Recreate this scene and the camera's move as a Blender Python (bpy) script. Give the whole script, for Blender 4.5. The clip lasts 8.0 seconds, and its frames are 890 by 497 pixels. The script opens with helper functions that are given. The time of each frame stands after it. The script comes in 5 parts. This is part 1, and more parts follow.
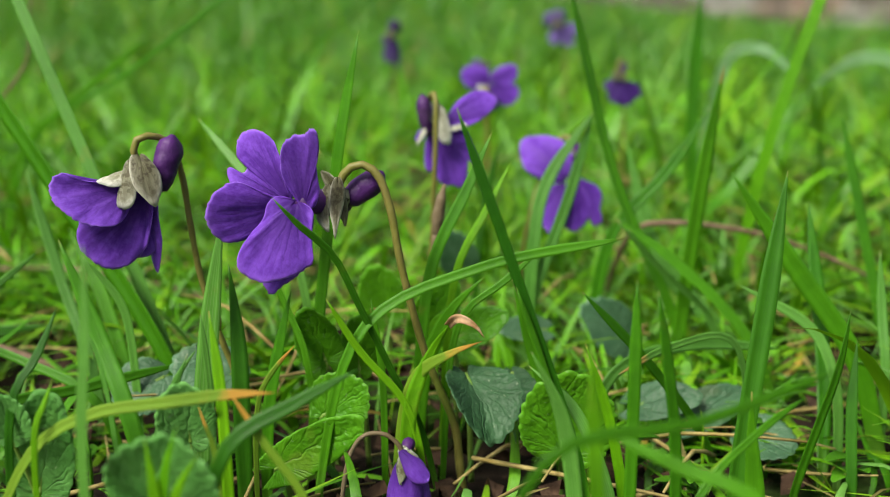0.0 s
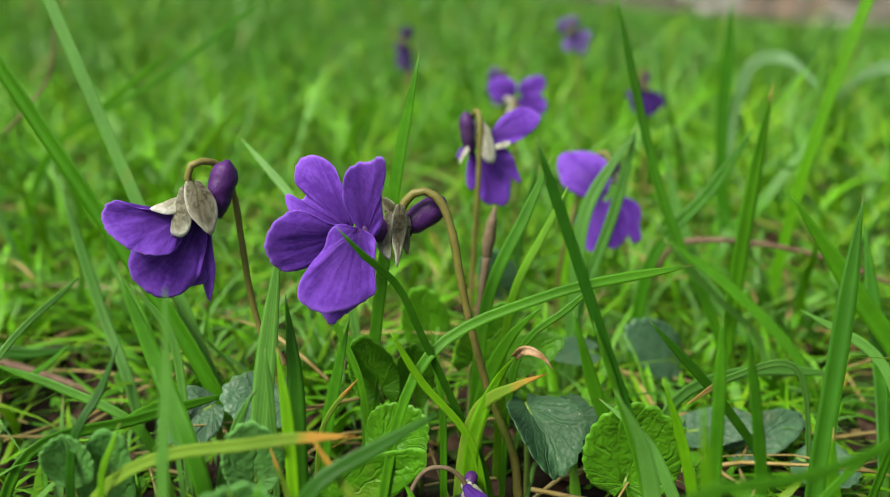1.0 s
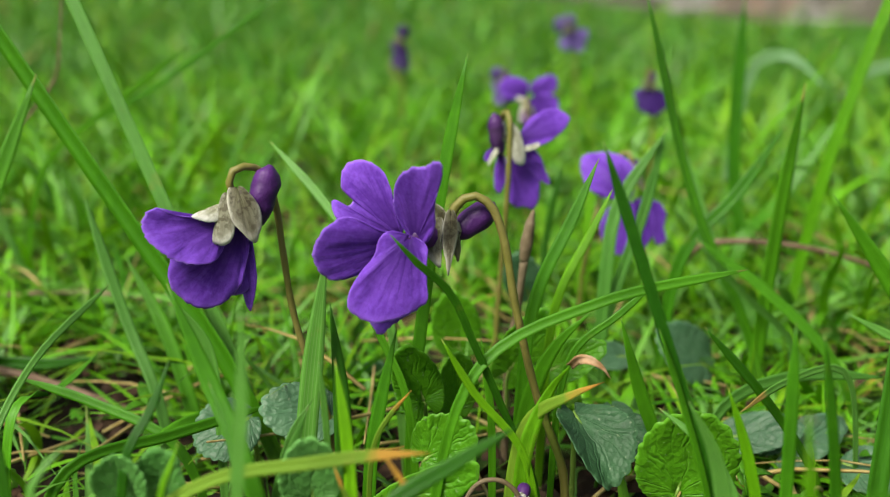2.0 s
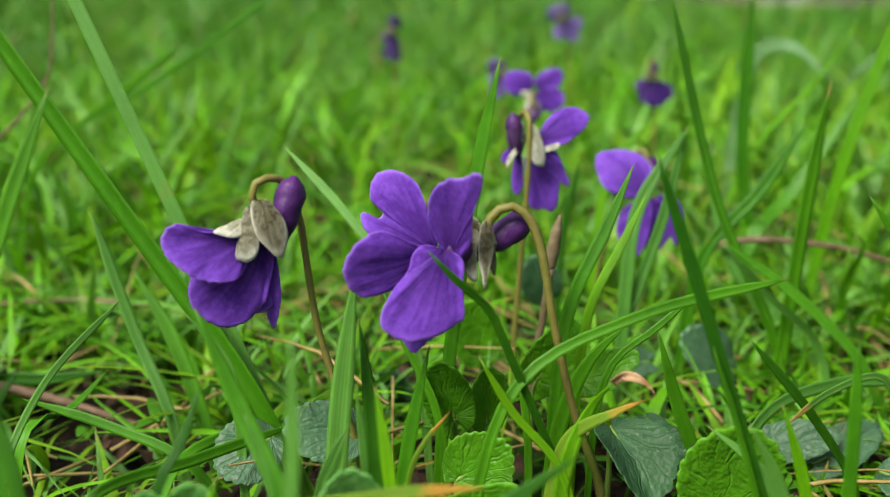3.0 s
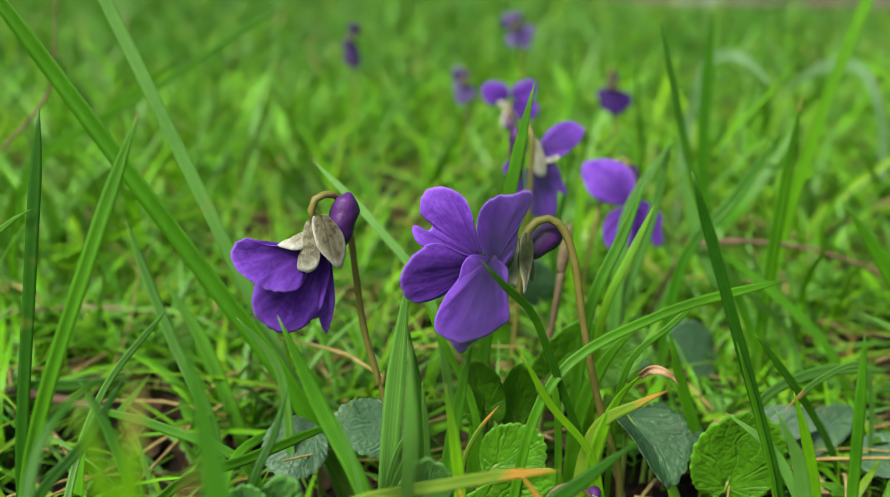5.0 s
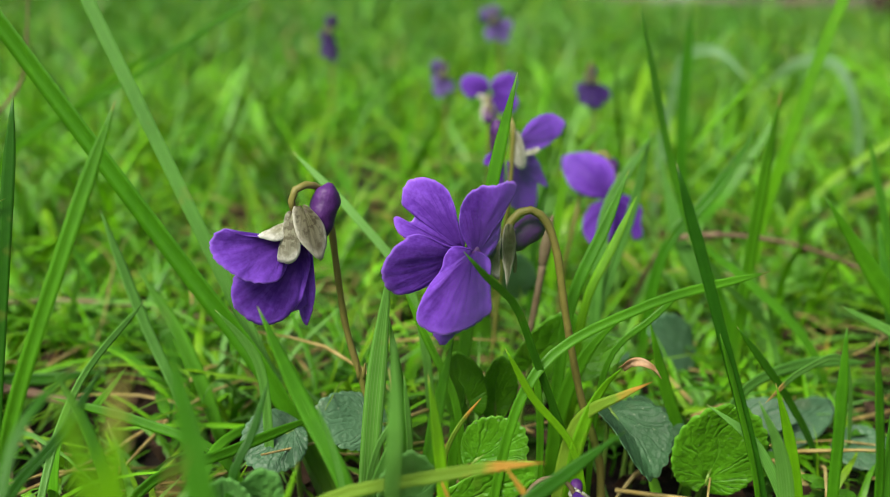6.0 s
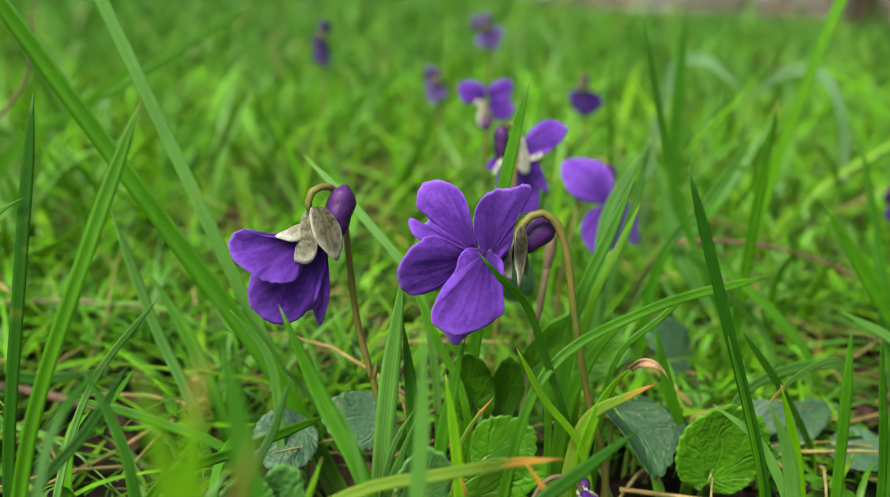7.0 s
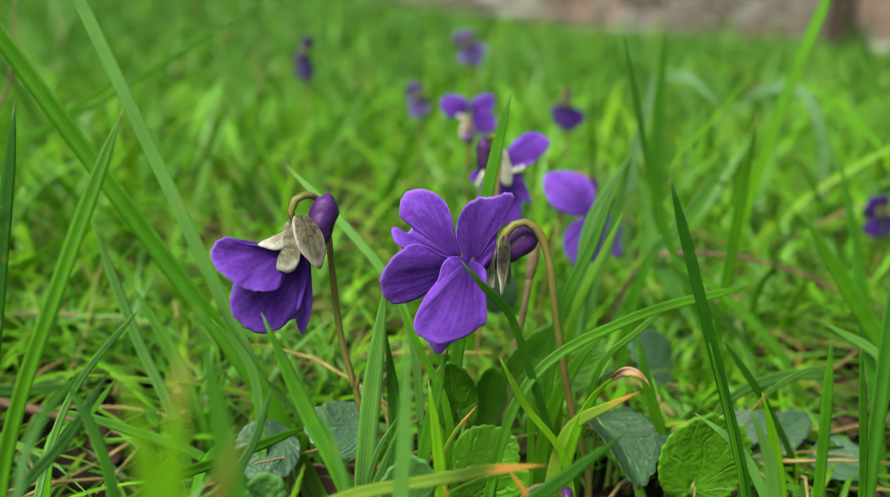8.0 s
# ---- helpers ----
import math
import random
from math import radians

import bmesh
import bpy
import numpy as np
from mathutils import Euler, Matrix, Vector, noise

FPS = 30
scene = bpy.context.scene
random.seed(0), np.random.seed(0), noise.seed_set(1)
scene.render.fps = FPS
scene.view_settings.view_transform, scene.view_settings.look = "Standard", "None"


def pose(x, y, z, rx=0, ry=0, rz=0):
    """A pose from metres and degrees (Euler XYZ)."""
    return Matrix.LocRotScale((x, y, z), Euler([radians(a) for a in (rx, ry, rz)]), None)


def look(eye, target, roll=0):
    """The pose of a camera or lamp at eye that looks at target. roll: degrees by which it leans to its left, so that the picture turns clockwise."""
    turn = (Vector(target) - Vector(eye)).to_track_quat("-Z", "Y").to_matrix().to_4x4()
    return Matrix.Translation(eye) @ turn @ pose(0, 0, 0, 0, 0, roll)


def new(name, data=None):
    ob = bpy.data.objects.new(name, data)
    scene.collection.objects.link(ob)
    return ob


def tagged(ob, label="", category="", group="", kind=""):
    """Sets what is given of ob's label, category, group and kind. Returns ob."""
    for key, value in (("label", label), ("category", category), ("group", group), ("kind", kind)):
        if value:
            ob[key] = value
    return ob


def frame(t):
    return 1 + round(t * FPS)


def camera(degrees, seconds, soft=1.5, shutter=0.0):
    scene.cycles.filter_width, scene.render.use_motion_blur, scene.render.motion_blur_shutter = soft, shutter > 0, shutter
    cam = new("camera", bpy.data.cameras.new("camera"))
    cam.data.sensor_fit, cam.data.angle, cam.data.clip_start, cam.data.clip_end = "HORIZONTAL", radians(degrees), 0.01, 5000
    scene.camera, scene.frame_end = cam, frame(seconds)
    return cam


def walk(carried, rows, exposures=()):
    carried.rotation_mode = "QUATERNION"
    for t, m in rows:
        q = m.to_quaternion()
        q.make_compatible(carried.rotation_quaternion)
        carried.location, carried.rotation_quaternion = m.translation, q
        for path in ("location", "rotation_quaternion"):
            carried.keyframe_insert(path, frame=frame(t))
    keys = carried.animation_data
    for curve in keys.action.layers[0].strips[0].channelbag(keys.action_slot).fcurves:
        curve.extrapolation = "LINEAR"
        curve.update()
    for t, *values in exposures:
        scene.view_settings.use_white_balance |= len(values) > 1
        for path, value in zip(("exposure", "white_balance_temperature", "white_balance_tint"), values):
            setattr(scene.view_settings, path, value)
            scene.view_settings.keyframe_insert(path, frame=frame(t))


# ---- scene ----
cam = camera(49.2, 8.0, soft=1.0)
# A phone held a hand's width away: the front flowers are sharp, the lawn behind them soft.
cam.data.dof.use_dof = True
cam.data.dof.focus_distance = 0.119
cam.data.dof.aperture_fstop = 18.5
cam.data.dof.aperture_blades = 0
PATH = [
    (0, (0.02423, 0.02253, 0.06311), (0.02044, 0.99678, -0.16236), 0.20),
    (0.5, (0.01904, 0.02391, 0.06476), (0.02056, 0.99827, -0.16020), 0.33),
    (1, (0.01499, 0.02663, 0.06578), (0.02309, 1.00069, -0.16038), 0.26),
    (1.5, (0.00929, 0.02895, 0.06636), (0.02745, 1.00241, -0.16177), 0.34),
    (1.7, (0.00792, 0.02873, 0.06594), (0.03193, 1.00292, -0.15960), 0.29),
    (2.8, (0.00083, 0.03706, 0.06700), (0.05900, 1.00567, -0.17430), -0.15),
    (3, (-0.00040, 0.03645, 0.06785), (0.05828, 1.00477, -0.17487), -0.25),
    (3.5, (-0.00783, 0.03469, 0.07017), (0.08066, 1.00012, -0.17502), -0.17),
    (4, (-0.00850, 0.03115, 0.07083), (0.11209, 0.99332, -0.17349), -0.10),
    (4.5, (-0.01262, 0.02864, 0.07205), (0.11738, 0.98882, -0.17527), -0.06),
    (4.7, (-0.01490, 0.02806, 0.07203), (0.11950, 0.98825, -0.17400), 0.03),
    (5.8, (-0.01660, 0.02800, 0.07119), (0.14110, 0.98300, -0.17500), 0.63),
    (6, (-0.01661, 0.02906, 0.07113), (0.14829, 0.98317, -0.17885), 0.72),
    (6.5, (-0.01943, 0.02838, 0.07131), (0.15666, 0.98157, -0.17452), 1.27),
    (7, (-0.02116, 0.02757, 0.07102), (0.16518, 0.97951, -0.17204), 1.46),
    (7.5, (-0.02170, 0.02749, 0.07023), (0.17373, 0.97856, -0.16910), 1.61),
    (8, (-0.02127, 0.02712, 0.06991), (0.18313, 0.97999, -0.15426), 1.71),
]
walk(cam, [(t, look(eye, target, roll)) for t, eye, target, roll in PATH])

# ---- light: a bright overcast spring day ----
world = bpy.data.worlds.new("sky")
scene.world = world
world.use_nodes = True
wn = world.node_tree
sky = wn.nodes.new("ShaderNodeTexSky")
sky.sky_type, sky.sun_disc = "NISHITA", False
sky.sun_elevation, sky.sun_rotation = radians(50), radians(223)
sky.air_density, sky.dust_density, sky.ozone_density = 1.0, 5.0, 1.0
# a thin even cloud cover takes most of the blue out of the sky
veil = wn.nodes.new("ShaderNodeHueSaturation")
veil.inputs["Saturation"].default_value = 0.55
wn.links.new(sky.outputs[0], veil.inputs["Color"])
wn.links.new(veil.outputs[0], wn.nodes["Background"].inputs[0])
wn.nodes["Background"].inputs[1].default_value = 0.074
sun = new("sun", bpy.data.lights.new("sun", "SUN"))
sun.data.energy, sun.data.angle, sun.data.color = 2.9, radians(22), (1.0, 0.94, 0.82)
sun.matrix_world = look((-0.72, -0.78, 1.26), (0, 0, 0))
scene.view_settings.exposure = 0.72

# ---- materials ----
MM = 0.001


class Nodes:
    """A node material under construction."""

    def __init__(self, name):
        self.mat = bpy.data.materials.new(name)
        self.mat.use_nodes = True
        self.tree = self.mat.node_tree
        self.bsdf = self.tree.nodes["Principled BSDF"]
        self.out = self.tree.nodes["Material Output"]

    def add(self, kind, **values):
        n = self.tree.nodes.new("ShaderNode" + kind)
        for k, v in values.items():
            setattr(n, k, v)
        return n

    def link(self, a, b):
        self.tree.links.new(a, b)

    def value(self, socket, v):
        if isinstance(v, (int, float, tuple)):
            socket.default_value = v
        else:
            self.link(v, socket)

    def math(self, op, a, b=0.0, c=0.0):
        n = self.add("Math", operation=op)
        for i, v in enumerate((a, b, c)):
            self.value(n.inputs[i], v)
        return n.outputs[0]

    def mix(self, f, a, b, blend="MIX"):
        n = self.add("Mix", data_type="RGBA", blend_type=blend)
        self.value(n.inputs[0], f)
        for s, v in ((n.inputs[6], a), (n.inputs[7], b)):
            self.value(s, (*v, 1.0) if isinstance(v, tuple) else v)
        return n.outputs[2]

    def noise(self, scale, detail=4.0, vector=None, rough=0.55):
        n = self.add("TexNoise")
        n.inputs["Scale"].default_value, n.inputs["Detail"].default_value = scale, detail
        n.inputs["Roughness"].default_value = rough
        self.link(vector or self.place(), n.inputs["Vector"])
        return n.outputs["Fac"]

    def place(self):
        return self.add("NewGeometry").outputs["Position"]

    def island(self):
        return self.add("NewGeometry").outputs["Random Per Island"]

    def chance(self):
        return self.add("ObjectInfo").outputs["Random"]

    def uv(self):
        s = self.add("SeparateXYZ")
        self.link(self.add("UVMap").outputs[0], s.inputs[0])
        return s.outputs[0], s.outputs[1]

    def stretched(self, su, sv):
        m = self.add("Mapping")
        self.link(self.add("UVMap").outputs[0], m.inputs[0])
        m.inputs["Scale"].default_value = (su, sv, 1)
        return m.outputs[0]

    def ramp(self, f, lo, hi):
        n = self.add("MapRange", clamp=True)
        self.value(n.inputs[0], f)
        n.inputs[1].default_value, n.inputs[2].default_value = lo, hi
        return n.outputs[0]

    def bump(self, height, strength, distance):
        n = self.add("Bump")
        n.inputs["Strength"].default_value, n.inputs["Distance"].default_value = strength, distance
        self.link(height, n.inputs["Height"])
        self.link(n.outputs[0], self.bsdf.inputs["Normal"])
        return n.outputs[0]

    def finish(self, colour, rough=0.5, gloss=0.4, thin=0.0, thin_colour=None):
        self.value(self.bsdf.inputs["Base Color"], (*colour, 1.0) if isinstance(colour, tuple) else colour)
        self.value(self.bsdf.inputs["Roughness"], rough)
        self.bsdf.inputs["Specular IOR Level"].default_value = gloss
        if thin:
            tr, mx = self.add("BsdfTranslucent"), self.add("MixShader")
            tc = thin_colour or colour
            self.value(tr.inputs[0], (*tc, 1.0) if isinstance(tc, tuple) else tc)
            mx.inputs[0].default_value = thin
            self.link(self.bsdf.outputs[0], mx.inputs[1])
            self.link(tr.outputs[0], mx.inputs[2])
            self.link(mx.outputs[0], self.out.inputs[0])
        return self.mat


def grass_material(name, base, light, tip, single, brown=0.0, ribbed=0.0):
    """Grass: ribbed along the blade, blotched, with a dry tip. single: varied by object, else by island."""
    m = Nodes(name)
    u, v = m.uv()
    r = m.chance() if single else m.island()
    ribs = m.noise(1.0, 3.0, m.stretched(34.0, 0.5))
    c = m.mix(r, base, light)
    c = m.mix(m.math("MULTIPLY", m.ramp(ribs, 0.46, 0.62), 0.16), c, tuple(1.25 * k for k in light))
    c = m.mix(m.math("MULTIPLY", m.ramp(ribs, 0.46, 0.34), 0.22), c, tuple(0.6 * k for k in base))
    c = m.mix(m.math("MULTIPLY", m.ramp(m.noise(90.0, 4.0), 0.42, 0.72), 0.45), c, tuple(0.6 * k for k in base))
    c = m.mix(m.math("MULTIPLY", m.ramp(m.noise(700.0, 3.0), 0.50, 0.75), 0.20), c, tuple(1.4 * k for k in light))
    # shade of the central fold, painted as a darker line
    crease_shade = m.ramp(m.math("ABSOLUTE", m.math("SUBTRACT", u, 0.5)), 0.05, 0.0)
    c = m.mix(m.math("MULTIPLY", crease_shade, 0.30), c, tuple(0.65 * k for k in base))
    if ribbed:
        line = m.ramp(m.math("ABSOLUTE", m.math("SUBTRACT", m.math("FRACT", m.math("MULTIPLY", u, 6.0)), 0.5)), 0.17, 0.04)
        c = m.mix(m.math("MULTIPLY", line, ribbed), c, (0.22, 0.40, 0.13))
    # the root pale, the tip drying out
    c = m.mix(m.math("MULTIPLY", m.ramp(v, 0.18, 0.0), 0.5 if single else 0.1), c, (0.17, 0.27, 0.05))
    # tips dry out, on some blades far down; a few have yellow-brown spots
    dry = m.math("POWER", m.math("FRACT", m.math("MULTIPLY", r, 5.3)), 12.0)
    start = m.math("MULTIPLY_ADD", dry, -0.12, 0.985)
    edge = m.math("ADD", v, m.math("MULTIPLY_ADD", m.noise(500.0, 2.0), 0.05, -0.025))
    c = m.mix(m.math("MULTIPLY", m.ramp(m.math("SUBTRACT", edge, start), 0.0, 0.02), 0.85), c, m.mix(dry, tip, (0.42, 0.25, 0.07)))
    c = m.mix(m.math("MULTIPLY", m.ramp(m.noise(150.0, 3.0), 0.68, 0.76), 0.35), c, (0.26, 0.26, 0.04))
    if not single and base[1] > base[0]:
        r2 = m.math("FRACT", m.math("MULTIPLY", r, 13.7))
        c = m.mix(m.math("MULTIPLY", m.math("GREATER_THAN", r2, 0.75), 0.60), c, (0.150, 0.330, 0.085))
        c = m.mix(m.math("MULTIPLY", m.math("LESS_THAN", r2, 0.22), 0.50), c, (0.220, 0.380, 0.010))
    if brown:
        c = m.mix(m.math("GREATER_THAN", m.math("FRACT", m.math("MULTIPLY", r, 9.77)), 1.0 - brown), c, (0.26, 0.22, 0.075))
    m.bump(ribs, 0.35, 0.00015)
    return m.finish(c, m.math("MULTIPLY_ADD", m.noise(60.0, 2.0), 0.25, 0.27), 0.32, 0.22, m.mix(0.5, c, (0.15, 0.42, 0.004) if base[1] > base[0] else light))


fresh = grass_material("grass_fresh", (0.032, 0.165, 0.003), (0.092, 0.320, 0.007), (0.30, 0.30, 0.08), True)
bright = grass_material("grass_bright", (0.085, 0.300, 0.003), (0.170, 0.450, 0.006), (0.40, 0.36, 0.08), True)
deep = grass_material("grass_deep", (0.017, 0.105, 0.004), (0.044, 0.185, 0.006), (0.20, 0.24, 0.06), True)
pale = grass_material("grass_pale", (0.058, 0.220, 0.020), (0.115, 0.330, 0.040), (0.36, 0.36, 0.14), True, 0.0, 0.45)
turf = grass_material("grass_turf", (0.026, 0.150, 0.002), (0.190, 0.560, 0.006), (0.40, 0.34, 0.08), False, 0.008)
# darker, greyer copy of the turf: shade over the far lawn put into its colour
shaded_far_turf = grass_material("grass_far_shaded", (0.020, 0.112, 0.004), (0.086, 0.310, 0.012), (0.34, 0.30, 0.10), False, 0.02)
dry_turf = grass_material("grass_dry", (0.30, 0.24, 0.035), (0.50, 0.34, 0.060), (0.50, 0.30, 0.10), False, 0.2)
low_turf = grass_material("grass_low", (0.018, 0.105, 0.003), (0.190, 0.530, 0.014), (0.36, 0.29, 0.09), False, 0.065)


def yellowed_material():
    m = Nodes("grass_yellowed")
    u, v = m.uv()
    ribs = m.noise(1.0, 2.0, m.stretched(22.0, 0.8))
    edge = m.math("ADD", v, m.math("MULTIPLY", m.noise(300.0), 0.3))
    c = m.mix(m.ramp(edge, 1.00, 1.07), (0.09, 0.30, 0.008), (0.55, 0.26, 0.035))
    c = m.mix(m.math("MULTIPLY", ribs, 0.5), c, (0.40, 0.36, 0.05))
    m.bump(ribs, 0.4, 0.0002)
    return m.finish(c, 0.6, 0.3, 0.25)


yellow = yellowed_material()


def petal_material(name, dark, light, vein_colour=(0.040, 0.006, 0.170)):
    """Velvety petals: fine veins that run out from the throat and fork, a darker throat with shade painted in, a paler
    rim with painted highlight.
    """
    m = Nodes(name)
    u, v = m.uv()
    wander = m.math("MULTIPLY_ADD", m.noise(330.0, 3.0), 1.5, -0.75)

    def veins(count, thin):
        p = m.math("FRACT", m.math("MULTIPLY_ADD", u, count, wander))
        return m.ramp(m.math("ABSOLUTE", m.math("SUBTRACT", p, 0.5)), thin, 0.0)

    main = m.math("MULTIPLY", veins(11.0, 0.085), m.ramp(v, 0.99, 0.72))
    fork = m.math("MULTIPLY", veins(23.0, 0.15), m.math("MULTIPLY", m.ramp(v, 0.36, 0.55), m.ramp(v, 0.95, 0.70)))
    vein = m.math("MAXIMUM", main, m.math("MULTIPLY", fork, 0.75))
    vein = m.math("MULTIPLY", vein, m.ramp(m.noise(500.0, 2.0), 0.30, 0.58))
    c = m.mix(m.ramp(m.noise(210.0, 4.0), 0.30, 0.70), dark, light)
    streak = m.noise(1.0, 3.0, m.stretched(46.0, 4.0), 0.7)
    c = m.mix(m.math("MULTIPLY", m.ramp(streak, 0.40, 0.72), m.math("MULTIPLY", m.ramp(v, 0.25, 0.8), 0.36)), c, tuple(min(1, 1.4 * k + 0.04) for k in light))
    c = m.mix(m.math("MULTIPLY", m.ramp(m.noise(1500.0, 3.0), 0.42, 0.72), 0.34), c, tuple(min(1, 1.45 * k + 0.04) for k in light))
    c = m.mix(m.math("MULTIPLY", m.ramp(m.noise(2600.0, 2.0), 0.50, 0.70), 0.30), c, dark)
    # dark throat, carried far out to paint the shade between the petals
    c = m.mix(m.math("MULTIPLY", m.ramp(v, 0.80, 0.08), 0.80), c, (0.034, 0.006, 0.120))
    c = m.mix(m.math("MULTIPLY", vein, 0.40), c, vein_colour)
    # pale margin, with the bright highlight along the edge painted in
    rim = m.math("MULTIPLY", m.ramp(v, 0.90, 1.0), m.math("MULTIPLY_ADD", m.noise(380.0, 3.0), 1.1, 0.1))
    c = m.mix(m.math("MULTIPLY", rim, 0.60), c, tuple(min(1, 1.6 * k + 0.06) for k in light))
    rim_highlight = m.math("MULTIPLY", m.ramp(v, 0.965, 0.995), m.ramp(m.noise(300.0, 2.0), 0.35, 0.60))
    c = m.mix(m.math("MULTIPLY", rim_highlight, 0.65), c, tuple(min(1, 1.5 * k + 0.16) for k in light))
    relief = m.math("ADD", m.math("MULTIPLY", vein, -0.25), m.noise(900.0, 4.0))
    m.bump(m.math("ADD", relief, m.math("MULTIPLY_ADD", streak, 0.25, m.math("MULTIPLY", m.noise(260.0, 3.0), 1.8))), 0.42, 0.00026)
    m.bsdf.inputs["Sheen Weight"].default_value = 0.12
    m.bsdf.inputs["Sheen Roughness"].default_value = 0.45
    m.bsdf.inputs["Sheen Tint"].default_value = (0.72, 0.5, 1.0, 1.0)
    return m.finish(c, 0.58, 0.22, 0.34, m.mix(0.5, c, (0.19, 0.020, 0.44)))


def plain_material(name, a, b, scale, rough=0.6, gloss=0.3, thin=0.0, relief=0.0004, spots=None):
    m = Nodes(name)
    c = m.mix(m.ramp(m.noise(scale), 0.35, 0.68), a, b)
    c = m.mix(m.math("MULTIPLY", m.noise(scale * 6, 2.0), 0.35), c, tuple(0.6 * k for k in a))
    if spots:
        c = m.mix(m.ramp(m.noise(scale * 0.35, 2.0), 0.58, 0.66), c, spots)
    m.bump(m.noise(scale * 4), 0.5, relief)
    return m.finish(c, rough, gloss, thin)


petal_skin = petal_material("violet_petal", (0.108, 0.023, 0.375), (0.222, 0.070, 0.630))
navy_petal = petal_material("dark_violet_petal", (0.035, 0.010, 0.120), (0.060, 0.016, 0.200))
faded_petal = petal_material("faded_violet_petal", (0.130, 0.090, 0.300), (0.200, 0.150, 0.420))
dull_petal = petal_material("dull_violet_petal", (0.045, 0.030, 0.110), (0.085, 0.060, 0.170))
spur_skin = plain_material("violet_spur", (0.042, 0.008, 0.085), (0.095, 0.022, 0.170), 420, 0.48, 0.35, relief=0.00025, spots=(0.11, 0.05, 0.16))


def sepal_material(name, middle, edge, line, spread=False):
    """Sepals: an olive middle with lengthwise lines and dark specks, the margin pale and papery. spread: the grid fans out from the base."""
    m = Nodes(name)
    u, v = m.uv()
    side = m.math("ABSOLUTE", m.math("SUBTRACT", u, 0.5))
    lines = m.noise(1.0, 3.0, m.stretched(13.0, 1.2))
    rim = m.ramp(m.math("ADD", v, m.math("MULTIPLY_ADD", m.noise(700.0, 3.0), 0.30, -0.15)), 0.80, 0.97) if spread else m.ramp(m.math("ADD", side, m.math("MULTIPLY", m.noise(900.0), 0.22)), 0.30, 0.56)
    c = m.mix(rim, middle, edge)
    c = m.mix(m.math("MULTIPLY", m.ramp(v, 0.35, 0.95), 0.30), c, edge)
    c = m.mix(m.math("MULTIPLY", m.ramp(lines, 0.50, 0.62), 0.45), c, line)
    specks = m.math("MULTIPLY", m.ramp(m.noise(1300.0, 4.0), 0.50, 0.58), m.ramp(v, 1.02, 0.55))
    c = m.mix(m.math("MULTIPLY", specks, 0.85), c, line)
    c = m.mix(m.math("MULTIPLY", m.ramp(m.noise(260.0, 2.0), 0.46, 0.66), 0.4), c, line)
    if spread:
        c = m.mix(m.math("MULTIPLY", m.ramp(v, 0.91, 0.97), 0.8), c, edge)
    m.bump(m.math("ADD", lines, m.math("MULTIPLY", m.noise(2200.0), 0.6)), 0.6, 0.0002)
    return m.finish(c, 0.55, 0.35, 0.18)


sepal_skin = sepal_material("sepal", (0.20, 0.22, 0.12), (0.46, 0.49, 0.41), (0.075, 0.075, 0.030))
dull_sepal = sepal_material("dull_sepal", (0.085, 0.088, 0.034), (0.25, 0.26, 0.17), (0.035, 0.030, 0.012))
broad_sepal = sepal_material("broad_sepal", (0.20, 0.205, 0.125), (0.62, 0.63, 0.54), (0.070, 0.062, 0.028), True)
white_sepal = sepal_material("white_sepal", (0.52, 0.53, 0.42), (0.76, 0.77, 0.70), (0.30, 0.30, 0.19), True)
olive_sepal = sepal_material("olive_sepal", (0.115, 0.112, 0.055), (0.52, 0.52, 0.42), (0.045, 0.036, 0.016), True)
stalk_skin = plain_material("flower_stalk", (0.190, 0.190, 0.034), (0.185, 0.160, 0.044), 200, 0.5, 0.4, spots=(0.13, 0.17, 0.025))
brown_stalk = plain_material("brown_stalk", (0.115, 0.085, 0.040), (0.230, 0.180, 0.110), 300, 0.65, 0.3)
rib_skin = plain_material("grass_midrib", (0.055, 0.215, 0.008), (0.105, 0.320, 0.016), 300, 0.45, 0.3, 0.15)
petiole_skin = plain_material("leaf_stalk", (0.15, 0.30, 0.04), (0.22, 0.34, 0.06), 240, 0.5, 0.4)
# smooth and shiny; the base is also paled to paint in the sky's sheen
glossy = plain_material("grass_glossy", (0.13, 0.30, 0.09), (0.22, 0.41, 0.19), 120, 0.20, 1.0, 0.1)
straw = plain_material("dry_straw", (0.30, 0.22, 0.06), (0.50, 0.42, 0.17), 380, 0.7, 0.3)
litter_skin = plain_material("leaf_litter", (0.028, 0.016, 0.009), (0.105, 0.060, 0.034), 420, 0.75, 0.2)
twig_bark = plain_material("twig_bark", (0.130, 0.076, 0.044), (0.30, 0.205, 0.135), 420, 0.55, 0.35)
dry_tip_skin = plain_material("dry_grass_tip", (0.46, 0.25, 0.10), (0.62, 0.46, 0.30), 500, 0.7, 0.2, 0.2)


